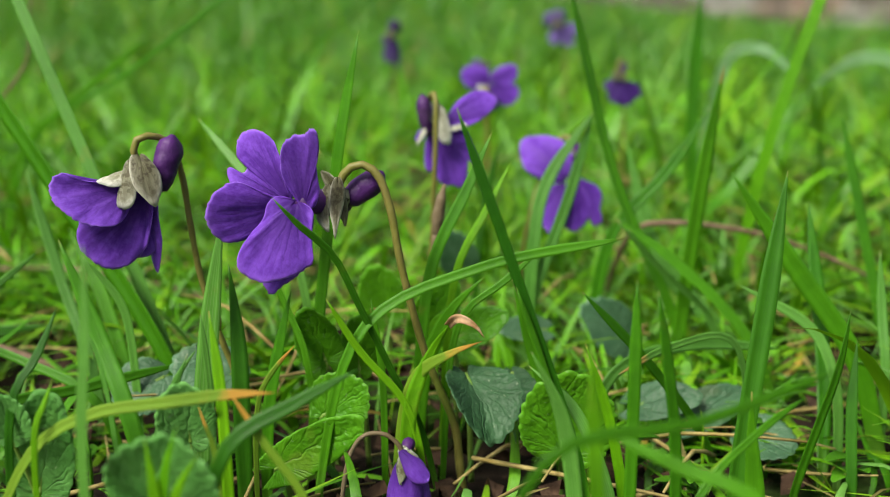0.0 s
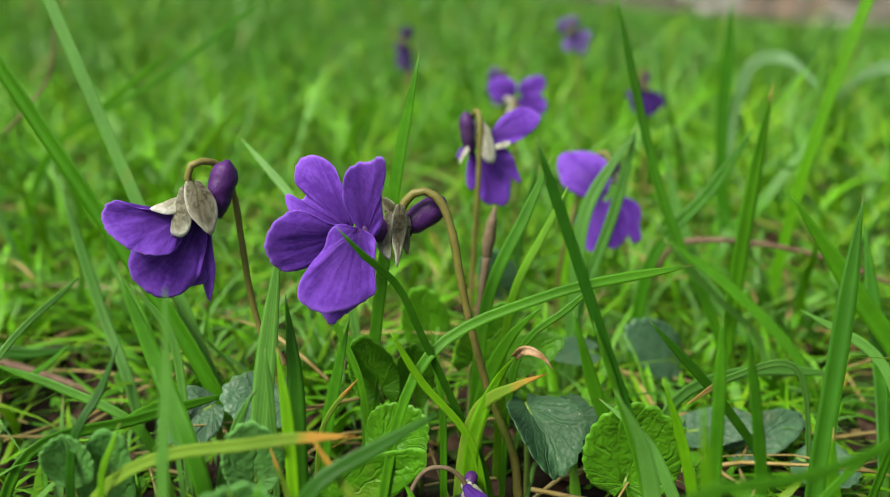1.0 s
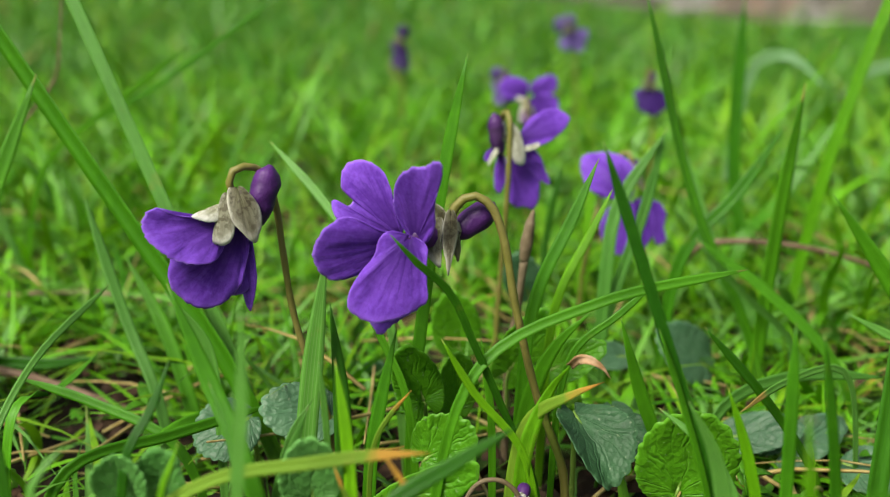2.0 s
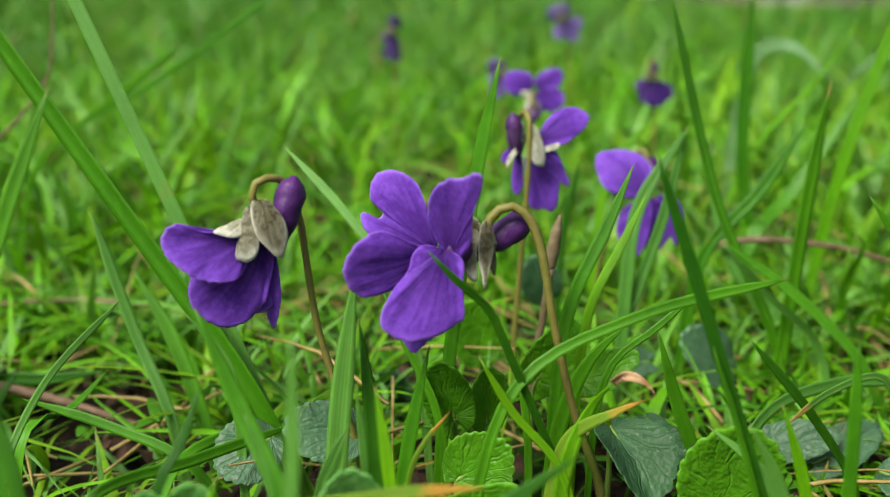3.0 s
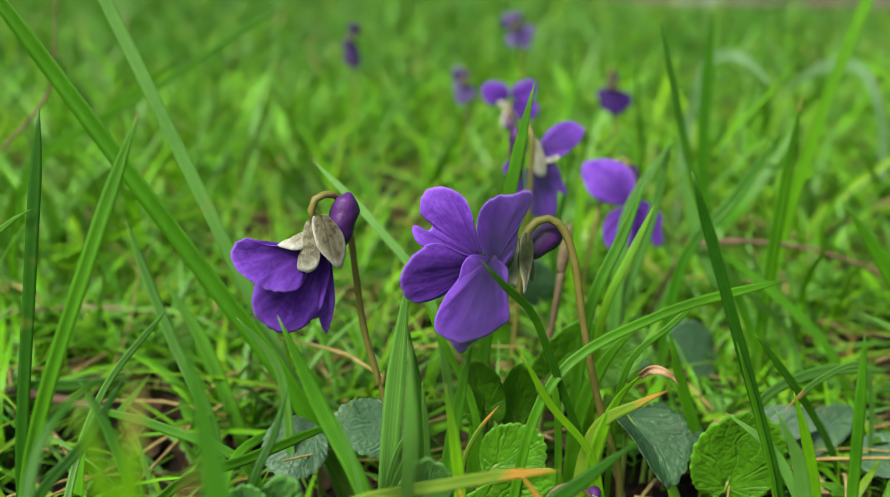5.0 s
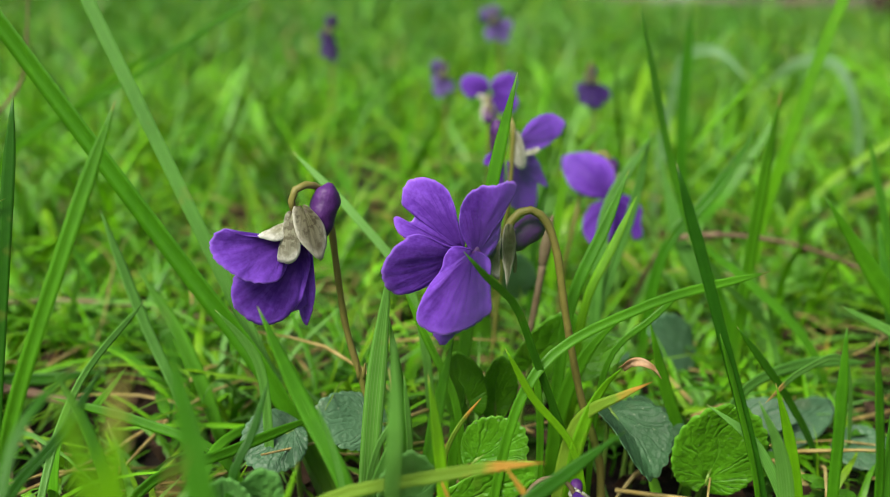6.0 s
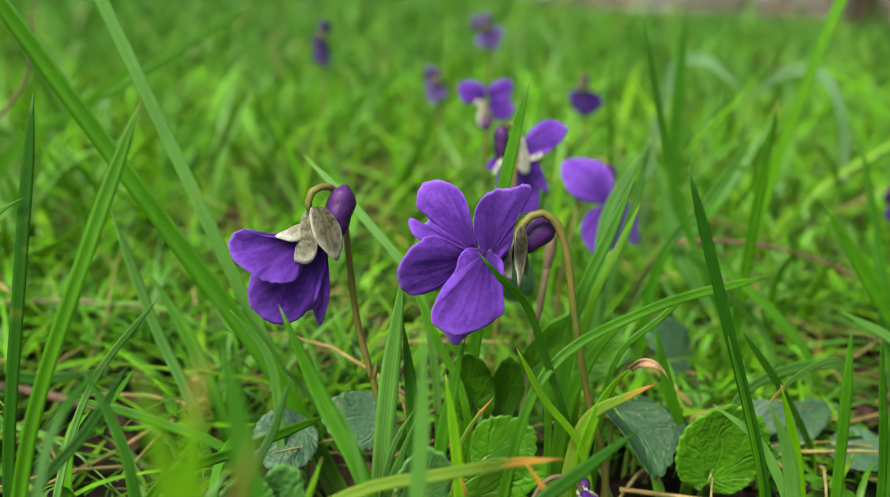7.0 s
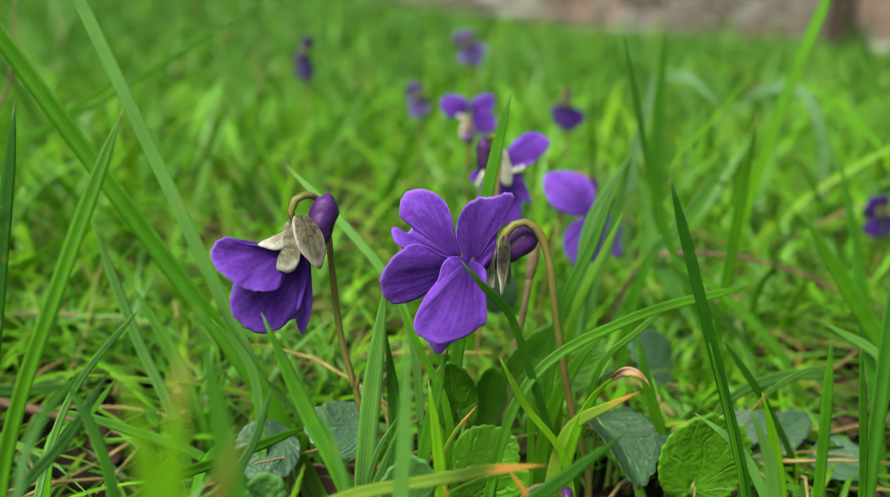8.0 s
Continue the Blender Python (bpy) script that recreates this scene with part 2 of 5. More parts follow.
def leaf_material(name, base, light, rough, thin, blotch, gloss=0.32):
    m = Nodes(name)
    u, v = m.uv()
    # nerves that run out from the stalk, forking towards the margin
    wander = m.math("MULTIPLY_ADD", m.noise(170.0, 3.0), 1.3, -0.65)
    p = m.math("FRACT", m.math("MULTIPLY_ADD", u, 9.0, wander))
    vein = m.math("MULTIPLY", m.ramp(m.math("ABSOLUTE", m.math("SUBTRACT", p, 0.5)), 0.07, 0.0), m.ramp(v, 1.0, 0.75))
    p = m.math("FRACT", m.math("MULTIPLY_ADD", u, 26.0, m.math("MULTIPLY", wander, 2.0)))
    fork = m.math("MULTIPLY", m.ramp(m.math("ABSOLUTE", m.math("SUBTRACT", p, 0.5)), 0.14, 0.0), m.ramp(v, 0.35, 0.6))
    vein = m.math("MAXIMUM", vein, m.math("MULTIPLY", fork, 0.5))
    cells = m.add("TexVoronoi")
    cells.inputs["Scale"].default_value = 1500
    m.link(m.place(), cells.inputs["Vector"])
    c = m.mix(m.ramp(m.noise(190.0), 0.35, 0.7), base, light)
    c = m.mix(m.math("MULTIPLY", m.chance(), 0.5), c, light)
    c = m.mix(m.math("MULTIPLY", m.ramp(v, 0.955, 0.985), 0.45), c, tuple(min(1, 1.5 * k + 0.03) for k in light))
    c = m.mix(m.math("MULTIPLY", vein, 0.28), c, tuple(min(1, 1.4 * k + 0.02) for k in light))
    c = m.mix(m.math("MULTIPLY", m.ramp(m.noise(120.0, 2.0), 0.63, 0.70), 0.5), c, blotch)
    c = m.mix(m.math("MULTIPLY", m.ramp(m.noise(1300.0, 3.0), 0.50, 0.70), 0.28), c, tuple(0.55 * k for k in base))
    c = m.mix(m.math("MULTIPLY", m.ramp(m.noise(2100.0, 2.0), 0.66, 0.72), 0.35), c, (0.34, 0.42, 0.26))
    quilt = m.math("ADD", m.math("MULTIPLY", m.noise(520.0, 3.0), 1.3), m.math("MULTIPLY", cells.outputs["Distance"], 0.45))
    m.bump(m.math("ADD", m.math("MULTIPLY", vein, -0.6), quilt), 0.6, 0.0004)
    return m.finish(c, rough, gloss, thin, m.mix(0.5, c, (0.15, 0.42, 0.006)))


leaf_fresh = leaf_material("violet_leaf_fresh", (0.048, 0.215, 0.004), (0.115, 0.370, 0.010), 0.42, 0.30, (0.20, 0.32, 0.03))
leaf_grey = leaf_material("small_leaf_grey", (0.080, 0.285, 0.045), (0.150, 0.400, 0.090), 0.5, 0.25, (0.12, 0.30, 0.05))
# old leaf whose grey-blue base paints in the sky's reflection
leaf_sky_grey = leaf_material("violet_leaf_sky_grey", (0.038, 0.118, 0.048), (0.085, 0.190, 0.092), 0.46, 0.15, (0.11, 0.16, 0.07), 0.40)
leaf_old = leaf_material("violet_leaf_old", (0.022, 0.080, 0.026), (0.050, 0.130, 0.052), 0.52, 0.10, (0.09, 0.11, 0.05), 0.28)


def soil_material():
    m = Nodes("soil")
    c = m.mix(m.ramp(m.noise(90.0, 6.0), 0.35, 0.65), (0.006, 0.004, 0.003), (0.030, 0.019, 0.011))
    c = m.mix(m.ramp(m.noise(420.0, 4.0), 0.58, 0.70), c, (0.075, 0.046, 0.028))
    moss = m.ramp(m.noise(16.0, 5.0), 0.54, 0.66)
    c = m.mix(m.math("MULTIPLY", moss, 0.8), c, m.mix(m.noise(600.0), (0.022, 0.085, 0.004), (0.060, 0.180, 0.008)))
    # away from the violets the thatch of the lawn covers the soil
    far = m.add("VectorMath", operation="LENGTH")
    m.link(m.place(), far.inputs[0])
    thatch = m.mix(m.ramp(m.noise(45.0, 5.0), 0.35, 0.65), (0.026, 0.105, 0.004), (0.065, 0.215, 0.008))
    thatch = m.mix(m.ramp(m.noise(1.1, 3.0), 0.45, 0.70), thatch, (0.070, 0.150, 0.012))
    c = m.mix(m.math("MULTIPLY", m.ramp(far.outputs["Value"], 0.45, 1.0), 0.9), c, thatch)
    m.bump(m.noise(500.0, 6.0), 0.9, 0.0015)
    return m.finish(c, 0.9, 0.2)


soil = soil_material()
bark = plain_material("tree_bark", (0.028, 0.019, 0.013), (0.070, 0.050, 0.036), 14, 0.9, 0.2, relief=0.02)
stone = plain_material("pale_stone", (0.42, 0.40, 0.39), (0.62, 0.60, 0.60), 6, 0.85, 0.2, relief=0.01)
mortar = plain_material("wall_mortar", (0.20, 0.17, 0.14), (0.30, 0.26, 0.22), 5, 0.9, 0.2, relief=0.01)


def brick_material():
    m = Nodes("wall_brick")
    r = m.chance()
    c = m.mix(r, (0.095, 0.085, 0.070), (0.24, 0.215, 0.185))
    c = m.mix(m.ramp(m.noise(1.5, 2.0), 0.57, 0.66), c, (0.29, 0.195, 0.155))
    c = m.mix(m.ramp(m.noise(1.3, 1.0), 0.60, 0.66), c, (0.33, 0.315, 0.295))
    c = m.mix(m.math("MULTIPLY", m.ramp(m.noise(9.0), 0.4, 0.7), 0.6), c, (0.13, 0.11, 0.09))
    m.bump(m.noise(60.0), 0.6, 0.006)
    return m.finish(c, 0.9, 0.2)


brick_skin = brick_material()


# ---- building helpers ----
def V(p):
    return Vector(p) * MM


def part(name, bm, material, parent=None, label=""):
    """One mesh object, in the coordinates of its parent (or of the world)."""
    me = bpy.data.meshes.new(name)
    bm.to_mesh(me)
    bm.free()
    me.materials.append(material)
    for p in me.polygons:
        p.use_smooth = True
    ob = new(name, me)
    if parent:
        ob.parent = parent
    if label:
        tagged(ob, label)
    return ob


def thing(name, base, label, category, group=""):
    ob = new(name)
    ob.location = base
    ob.empty_display_size = 0.005
    return tagged(ob, label, category, group)


def spline(points, n):
    """n + 1 places and directions along a smooth curve through the points."""
    p = [Vector(q) for q in points]
    p = [2 * p[0] - p[1]] + p + [2 * p[-1] - p[-2]]
    t = [0.0]
    for a, b in zip(p, p[1:]):
        t.append(t[-1] + max((b - a).length, 1e-6) ** 0.5)

    def at(x):
        i = 1
        while i < len(p) - 3 and x > t[i + 1]:
            i += 1
        q, s = p[i - 1 : i + 3], t[i - 1 : i + 3]
        for k in (1, 2, 3):
            q = [q[j] + (q[j + 1] - q[j]) * ((x - s[j]) / (s[j + k] - s[j])) for j in range(len(q) - 1)] if k == 1 else q
            if k == 2:
                q = [q[0] + (q[1] - q[0]) * ((x - s[0]) / (s[2] - s[0])), q[1] + (q[2] - q[1]) * ((x - s[1]) / (s[3] - s[1]))]
            if k == 3:
                q = [q[0] + (q[1] - q[0]) * ((x - s[1]) / (s[2] - s[1]))]
        return q[0]

    fine = [at(t[1] + (t[-2] - t[1]) * i / 200) for i in range(201)]
    run = [0.0]
    for a, b in zip(fine, fine[1:]):
        run.append(run[-1] + (b - a).length)
    places, i = [], 0
    for k in range(n + 1):
        want = run[-1] * k / n
        while i < 199 and run[i + 1] < want:
            i += 1
        places.append(fine[i].lerp(fine[i + 1], min(1, max(0, (want - run[i]) / max(run[i + 1] - run[i], 1e-9)))))
    ways = [(places[min(n, k + 1)] - places[max(0, k - 1)]).normalized() for k in range(n + 1)]
    return places, ways


def tube(bm, points, radii, n=24, sides=8, uneven=0.06):
    """A round stalk through points (metres), its radius running through radii."""
    places, ways = spline(points, n)
    side = ways[0].orthogonal().normalized()
    rings = []
    for k, (p, d) in enumerate(zip(places, ways)):
        side = (side - d * side.dot(d)).normalized()
        up = d.cross(side)
        f = k / n * (len(radii) - 1)
        i = min(int(f), len(radii) - 2)
        r = radii[i] + (radii[i + 1] - radii[i]) * (f - i)
        r *= 1 + uneven * math.sin(k * 1.7)
        rings.append([bm.verts.new(p + r * (math.cos(a) * side + math.sin(a) * up)) for a in (math.tau * j / sides for j in range(sides))])
    for a, b in zip(rings, rings[1:]):
        for j in range(sides):
            bm.faces.new((a[j], a[(j + 1) % sides], b[(j + 1) % sides], b[j]))
    bm.faces.new(rings[0][::-1])
    bm.faces.new(rings[-1])
    return bm


def sheet(bm, rows, thick):
    """A thin closed body over a grid of places: rows of (place, u, v), with its own thickness and a rim."""
    uv = bm.loops.layers.uv.verify()
    nr, nc = len(rows), len(rows[0])
    pts = [[r[0] for r in row] for row in rows]
    top, low, where = [], [], {}
    for i in range(nr):
        a, b = [], []
        for j in range(nc):
            du = pts[i][min(nc - 1, j + 1)] - pts[i][max(0, j - 1)]
            dv = pts[min(nr - 1, i + 1)][j] - pts[max(0, i - 1)][j]
            nrm = du.cross(dv)
            nrm = nrm.normalized() if nrm.length > 1e-14 else Vector((0, 0, 1))
            rim = 0.25 if j in (0, nc - 1) or i in (0, nr - 1) else 1.0
            x, y = bm.verts.new(pts[i][j] + nrm * thick * 0.5 * rim), bm.verts.new(pts[i][j] - nrm * thick * 0.5 * rim)
            where[x] = where[y] = rows[i][j][1:]
            a.append(x)
            b.append(y)
        top.append(a)
        low.append(b)
    faces = []
    for i in range(nr - 1):
        for j in range(nc - 1):
            faces.append((top[i][j], top[i][j + 1], top[i + 1][j + 1], top[i + 1][j]))
            faces.append((low[i][j], low[i + 1][j], low[i + 1][j + 1], low[i][j + 1]))
    for i in range(nr - 1):
        faces.append((top[i][0], top[i + 1][0], low[i + 1][0], low[i][0]))
        faces.append((top[i][-1], low[i][-1], low[i + 1][-1], top[i + 1][-1]))
    for j in range(nc - 1):
        faces.append((top[0][j], low[0][j], low[0][j + 1], top[0][j + 1]))
        faces.append((top[-1][j], top[-1][j + 1], low[-1][j + 1], low[-1][j]))
    for f in faces:
        face = bm.faces.new(f)
        for loop in face.loops:
            loop[uv].uv = where[loop.vert]
    return bm


rng = random.Random(7)


def blade_mesh(points, width, turn, fold, origin, n=24, taper=6.0):
    """A grass blade: keeled, tapering to its tip, turning a little as it rises."""
    places, ways = spline([V(p) for p in points], n)
    rows = []
    run = sum((b - a).length for a, b in zip(places, places[1:]))
    point = min(0.8 * run, taper * width * MM)
    for k, (p, d) in enumerate(zip(places, ways)):
        v = k / n
        w = width * MM * 0.5 * (0.75 + 0.25 * min(1, v / 0.3)) * max(0.02, 1 - max(0, 1 - (1 - v) * run / point) ** 1.5)
        a = radians(turn[0] + (turn[1] - turn[0]) * v)
        face = Vector((math.sin(a), -math.cos(a), 0.15))
        side = d.cross(face)
        side = side.normalized() if side.length > 0.05 else d.orthogonal().normalized()
        nrm = side.cross(d)
        keel = fold * w * (1 - 0.5 * v)
        rows.append([(p - origin + side * (w * s) + nrm * (keel * abs(s) - 0.15 * w), 0.5 + 0.5 * s, v) for s in (-1, -0.5, 0, 0.5, 1)])
    return sheet(bmesh.new(), rows, 0.00018)


BLADE_TEXT = {
    "grass_glossy": "broad arching glossy grass blade in the lawn",
    "grass_fresh": "fresh green grass blade rising from the lawn",
    "grass_bright": "bright yellow-green young grass blade in the lawn",
    "grass_deep": "dark green slender grass blade in the lawn",
    "grass_pale": "pale blue-green ribbed grass blade in the lawn",
    "grass_yellowed": "grass blade yellowed and orange towards its dry tip",
}


def grass_blade(points, width, material, taper=6.0, turn=None):
    origin = V(points[0])
    t0 = rng.uniform(-28, 28)
    own, fold = (t0, t0 + rng.uniform(-25, 25)), rng.uniform(0.25, 0.6)
    root = thing("grass_blade", origin, BLADE_TEXT[material.name], "grass blade", "tall grass blades")
    bm = blade_mesh(points, width, turn or own, fold, origin, 22, taper)
    mid = [sum((v.co for v in bm.verts[k * 10 + 4 : k * 10 + 6]), Vector()) / 2 for k in range(0, 22, 3)]
    part("lamina", bm, material, root)
    r = width * MM * 0.03
    part("midrib", tube(bmesh.new(), mid, [r * 1.2, r, r * 0.8, r * 0.3], 21, 5), rib_skin, root, "raised green midrib")
    return root


def petal_mesh(base, tip, width, face, bow, cup, origin, notch=None, point=0.0, sweep=0.0, nv=30, nu=16, thick=0.00022):
    """A petal or sepal from base to tip (mm), looking along face, bowed along its length and cupped across."""
    b, p, f = V(base) - origin, V(tip) - origin, Vector(face)
    d = p - b
    length = d.length
    d.normalize()
    side = d.cross(f).normalized()
    nrm = side.cross(d)
    rows = []
    ph = rng.uniform(0, 6)
    for i in range(nv + 1):
        v = 1 - (1 - i / nv) ** 2.1
        if point:
            s = (0.60 + 0.40 * min(1, v / 0.32)) * max(0.02, 1 - max(0, (v - 0.36) / 0.64) ** 2.0) ** 0.8
        else:
            k = min(1, v / 0.66)
            s = (0.24 + 0.76 * k * (2 - k)) * math.sqrt(max(0.003, 1 - max(0, (v - 0.58) / 0.42) ** 3.2))
            s *= 1 + 0.045 * math.sin(11 * v + ph) * v
        row = []
        for j in range(nu + 1):
            u = 2 * j / nu - 1
            h = width * MM * 0.5 * s
            if notch and u * notch[1] > 0:
                h *= 1 - notch[2] * abs(u) * math.exp(-(((v - notch[0]) / 0.07) ** 2))
            along = length * v * (1 - 0.06 * u * u * v * v + (0 if point else 0.03 * s) * math.sin(7 * u + 2 * ph) * v**4 - (0 if point else 0.015) * math.exp(-((u / 0.5) ** 2)) * v**9)
            ripple = 0.045 * width * MM * math.sin(5.5 * u + ph + 4 * v) * v * abs(u) + 0.04 * width * MM * math.sin(9 * v + ph) * u * v
            off = bow * length * 4 * v * (1 - v) * 0.5 - cup * h * u * u + ripple
            if not point:
                frill = math.sin(10.5 * v + 1.3 * ph + (2 if u > 0 else 0)) * abs(u) ** 3 
                off += 0.060 * width * MM * frill * v * s - 0.16 * h * abs(u) ** 4
                off -= 0.035 * width * MM * (math.exp(-((u / 0.13) ** 2)) + 0.6 * math.exp(-(((abs(u) - 0.5) / 0.12) ** 2))) * (1 - 0.6 * v)
            row.append((b + d * along + side * (u * h + sweep * length * (v * v - 0.75 * v)) + nrm * off, 0.5 + 0.5 * u, v))
        rows.append(row)
    return sheet(bmesh.new(), rows, thick)


def fan_sheet(bm, base, d, side, nrm, edge, off, nv, thick, v0=0.04):
    """A thin body that spreads from base out to the edge, a list of (along, across); off gives its height over the plane."""
    n = len(edge) - 1
    rows = []
    for i in range(nv + 1):
        v = v0 + (1 - v0) * (i / nv) ** 0.8
        rows.append([(base + d * (a * v) + side * (c * v) + nrm * off(a * v, c * v, k / n, v), k / n, v) for k, (a, c) in enumerate(edge)])
    return sheet(bm, rows, thick)


def shaped_petal(base, tip, face, outline, bow, cup, origin, nk=84, nv=20, thick=0.00013, frill=1.0):
    """A petal of its own outline, pairs of mm along and across, softly waved towards the rim."""
    b, d, f = V(base) - origin, (Vector(tip) - Vector(base)).normalized(), Vector(face).normalized()
    side = d.cross(f).normalized()
    nrm = side.cross(d)
    edge, _ = spline([Vector((a, c, 0)) * MM for a, c in outline], nk)
    length = max(e.x for e in edge)
    wide = max(abs(e.y) for e in edge)
    ph = rng.uniform(0, 6)
    # uneven, faintly scalloped margin
    for k, e in enumerate(edge):
        e *= 1 + frill * (0.022 * noise.noise(Vector((k * 0.55, ph, 3.0))) + 0.016 * noise.noise(Vector((k * 1.3, ph, 9.0))))

    def off(a, c, u, v):
        s, w = a / length, c / wide
        h = bow * length * 2 * s * (1 - s) - cup * wide * w * w
        h += frill * 0.045 * wide * v**3 * (math.sin(13 * u + ph) + 0.5 * math.sin(29 * u + 2 * ph))
        h += frill * 0.11 * wide * v * noise.noise(Vector((u * 7 + ph, v * 1.6, ph)))
        h += frill * 0.05 * wide * v * noise.noise(Vector((u * 17 + ph, v * 3.4, ph + 4)))
        return h - frill * 0.012 * wide * v**9

    return fan_sheet(bmesh.new(), b, d, side, nrm, [(e.x, e.y) for e in edge], off, nv, thick)


def violet(stem, petals, sepals, spur, label, stalk=0.45, sepal_material=None, skin=None, colour=None, shaped=(), shaped_sepals=()):
    """A sweet violet: a hooked stalk, five petals, sepals round the calyx and a blunt spur behind. All in mm."""
    base = V(stem[0])
    root = thing("violet_flower", base, label, "violet", "sweet violets in the lawn")
    part("stalk", tube(bmesh.new(), [V(p) - base for p in stem], [stalk * 1.25 * MM, stalk * MM, stalk * 0.95 * MM, stalk * 1.05 * MM], 40), skin or stalk_skin, root, "olive-brown hooked flower stalk")
    end = Vector(stem[-1])
    cup = bmesh.new()
    way = (Vector(spur[0]) - end)
    tube(cup, [V(end) - base, V(end + way * 0.35) - base, V(end + way * 0.8) - base], [stalk * 1.1 * MM, stalk * 2.5 * MM, stalk * 2.9 * MM, stalk * 2.2 * MM], 8)
    calyx = part("calyx", cup, sepal_material or sepal_skin, root)
    for b, t, w, f, bow, c, *more in petals:
        part("petal", petal_mesh(b, t, w, f, bow, c, base, *more), colour or petal_skin, root)
    if len(shaped) == 5 and not petals and stalk > 0.5:
        a, z = Vector(shaped[-1][0]), Vector(spur[0])
        inner = [V(a + (z - a) * k) - base + Vector((0, 0.0012, -0.0004)) for k in (0.0, 0.5, 1.0)]
        part("throat", tube(bmesh.new(), inner, [0.0010, 0.0016, 0.0017, 0.0012], 8, 10), spur_skin, root, "dark purple throat")
    for b, t, f, outline, bow, c in shaped:
        part("petal", shaped_petal(b, t, f, outline, bow, c, base), colour or petal_skin, root)
    for b, t, f, outline, bow, c, skin_of in shaped_sepals:
        part("sepal", shaped_petal(b, t, f, outline, bow, c, base, 36, 8, 0.00022, 0.7), skin_of, calyx, "papery white sepal" if skin_of is white_sepal else "grey-green speckled sepal")
    for b, t, w, f, *own in sepals:
        part("sepal", petal_mesh(b, t, w, f, 0.14, 0.30, base, None, 0.75, 0.0, 12, 6, 0.00030), own[0] if own else sepal_material or sepal_skin, calyx, "pale green-white sepal")
    a, z, r = Vector(spur[0]), Vector(spur[1]), spur[2] * MM
    pts = [V(a) - base, V(a.lerp(z, 0.5)) - base, V(z) - base]
    body = tube(bmesh.new(), pts, [r * 0.55, r * 0.82, r * 0.92, r * 0.98, r, r * 0.97, r * 0.80, r * 0.2], 21, 14, 0.0)
    for v in body.verts:
        v.co += 0.16 * r * noise.noise_vector(v.co * 620) * Vector((1, 1, 0.6))
    part("spur", body, spur_skin, root, "dark purple blunt spur")
    return root


def violet_leaf(stalk_from, base, tip, width, face, fold, bow, material, label, rounded=False):
    """A heart-shaped leaf with a scalloped margin on its own stalk (mm): the blade spreads round the end of the stalk."""
    o = V(stalk_from)
    root = thing("violet_leaf", o, label, "leaf", "violet leaves in the lawn")
    b, d = V(base) - o, V(tip) - V(base)
    length = d.length
    d.normalize()
    side = d.cross(Vector(face)).normalized()
    nrm = side.cross(d)
    # an oval round a point ahead of the stalk's end, open behind it
    ahead, half = length * (0.42 if rounded else 0.34), width * MM * 0.5
    reach = length - ahead
    teeth, n, ph = 37 if rounded else 31, 186, rng.uniform(0, 6)
    edge = []
    for k in range(n + 1):
        a = math.radians(158) * (2 * k / n - 1)
        ca, sa = math.cos(a), math.sin(a)
        # the way from the stalk's end to the oval
        p, q = (ca / reach) ** 2 + (sa / half) ** 2, ca * ahead / reach**2
        r = (q + math.sqrt(max(0.0, q * q - p * ((ahead / reach) ** 2 - 1)))) / p
        r *= 1 + 0.10 * math.exp(-((a / 0.22) ** 2)) * (0.3 if rounded else 1.0)
        r *= 1 + (0.046 if rounded else 0.034) * (abs(math.sin(teeth * a / 2 + 0.8 * math.sin(3 * a + ph))) - 0.6)
        r *= 1 + 0.035 * noise.noise(Vector((2 * ca, 2 * sa, ph)))
        edge.append((r * ca, r * sa))

    def off(a, c, u, v):
        w = abs(c) / half
        h = fold * half * w**1.3 + bow * length * 2 * (a / length) * (1 - a / length)
        nerve = u * 9 + 0.5 * noise.noise(Vector((u * 5, v * 2, ph)))
        h += 0.040 * half * v**0.7 * (abs(math.sin(math.pi * nerve)) - 0.6) * (1.1 - v)
        h += 0.026 * half * v * noise.noise(Vector((a * 900, c * 900, ph)))
        h += 0.06 * half * v**3 * math.sin(u * 21 + ph) + 0.05 * half * v * noise.noise(Vector((a * 260, c * 260, ph)))
        return h

    lamina = part("leaf_blade", fan_sheet(bmesh.new(), b, d, side, nrm, edge, off, 11, 0.00022, 0.02), material, root)
    spine = [b + d * (length * k / 8) + nrm * (off(length * k / 8, 0, 0.5, k / 8) - 0.00016) for k in range(8)]
    part("midrib", tube(bmesh.new(), spine, [0.00034, 0.00026, 0.00016, 0.00006], 24, 6), petiole_skin, lamina)
    mid = b * 0.55 + Vector((0, 0, 0.002))
    part("leaf_stalk", tube(bmesh.new(), [Vector((0, 0, 0)), mid, b - d * length * 0.04, b + d * length * 0.08 - nrm * 0.0002], [0.00045, 0.0004, 0.00035, 0.0002], 16), petiole_skin, root)
    return root


# ---- ground ----
def rise(x, y):
    """The lawn's height: level round the violets, banking up towards one side further off."""
    x, y = np.asarray(x, float), np.asarray(y, float) - 0.03
    r = np.hypot(x, y)
    a = np.degrees(np.arctan2(x, y))
    slope = np.interp(a, [-180, -60, -35, 0, 9.5, 20, 30, 40, 70, 180], [0, 2, 3.4, 2.4, 1.2, 0.15, 0.0, -0.7, 0, 0])
    s = np.clip((r - 0.35) / 2.2, 0, 1)
    s = s * s * (3 - 2 * s)
    return s * np.minimum(r, 14) * np.tan(np.radians(slope))


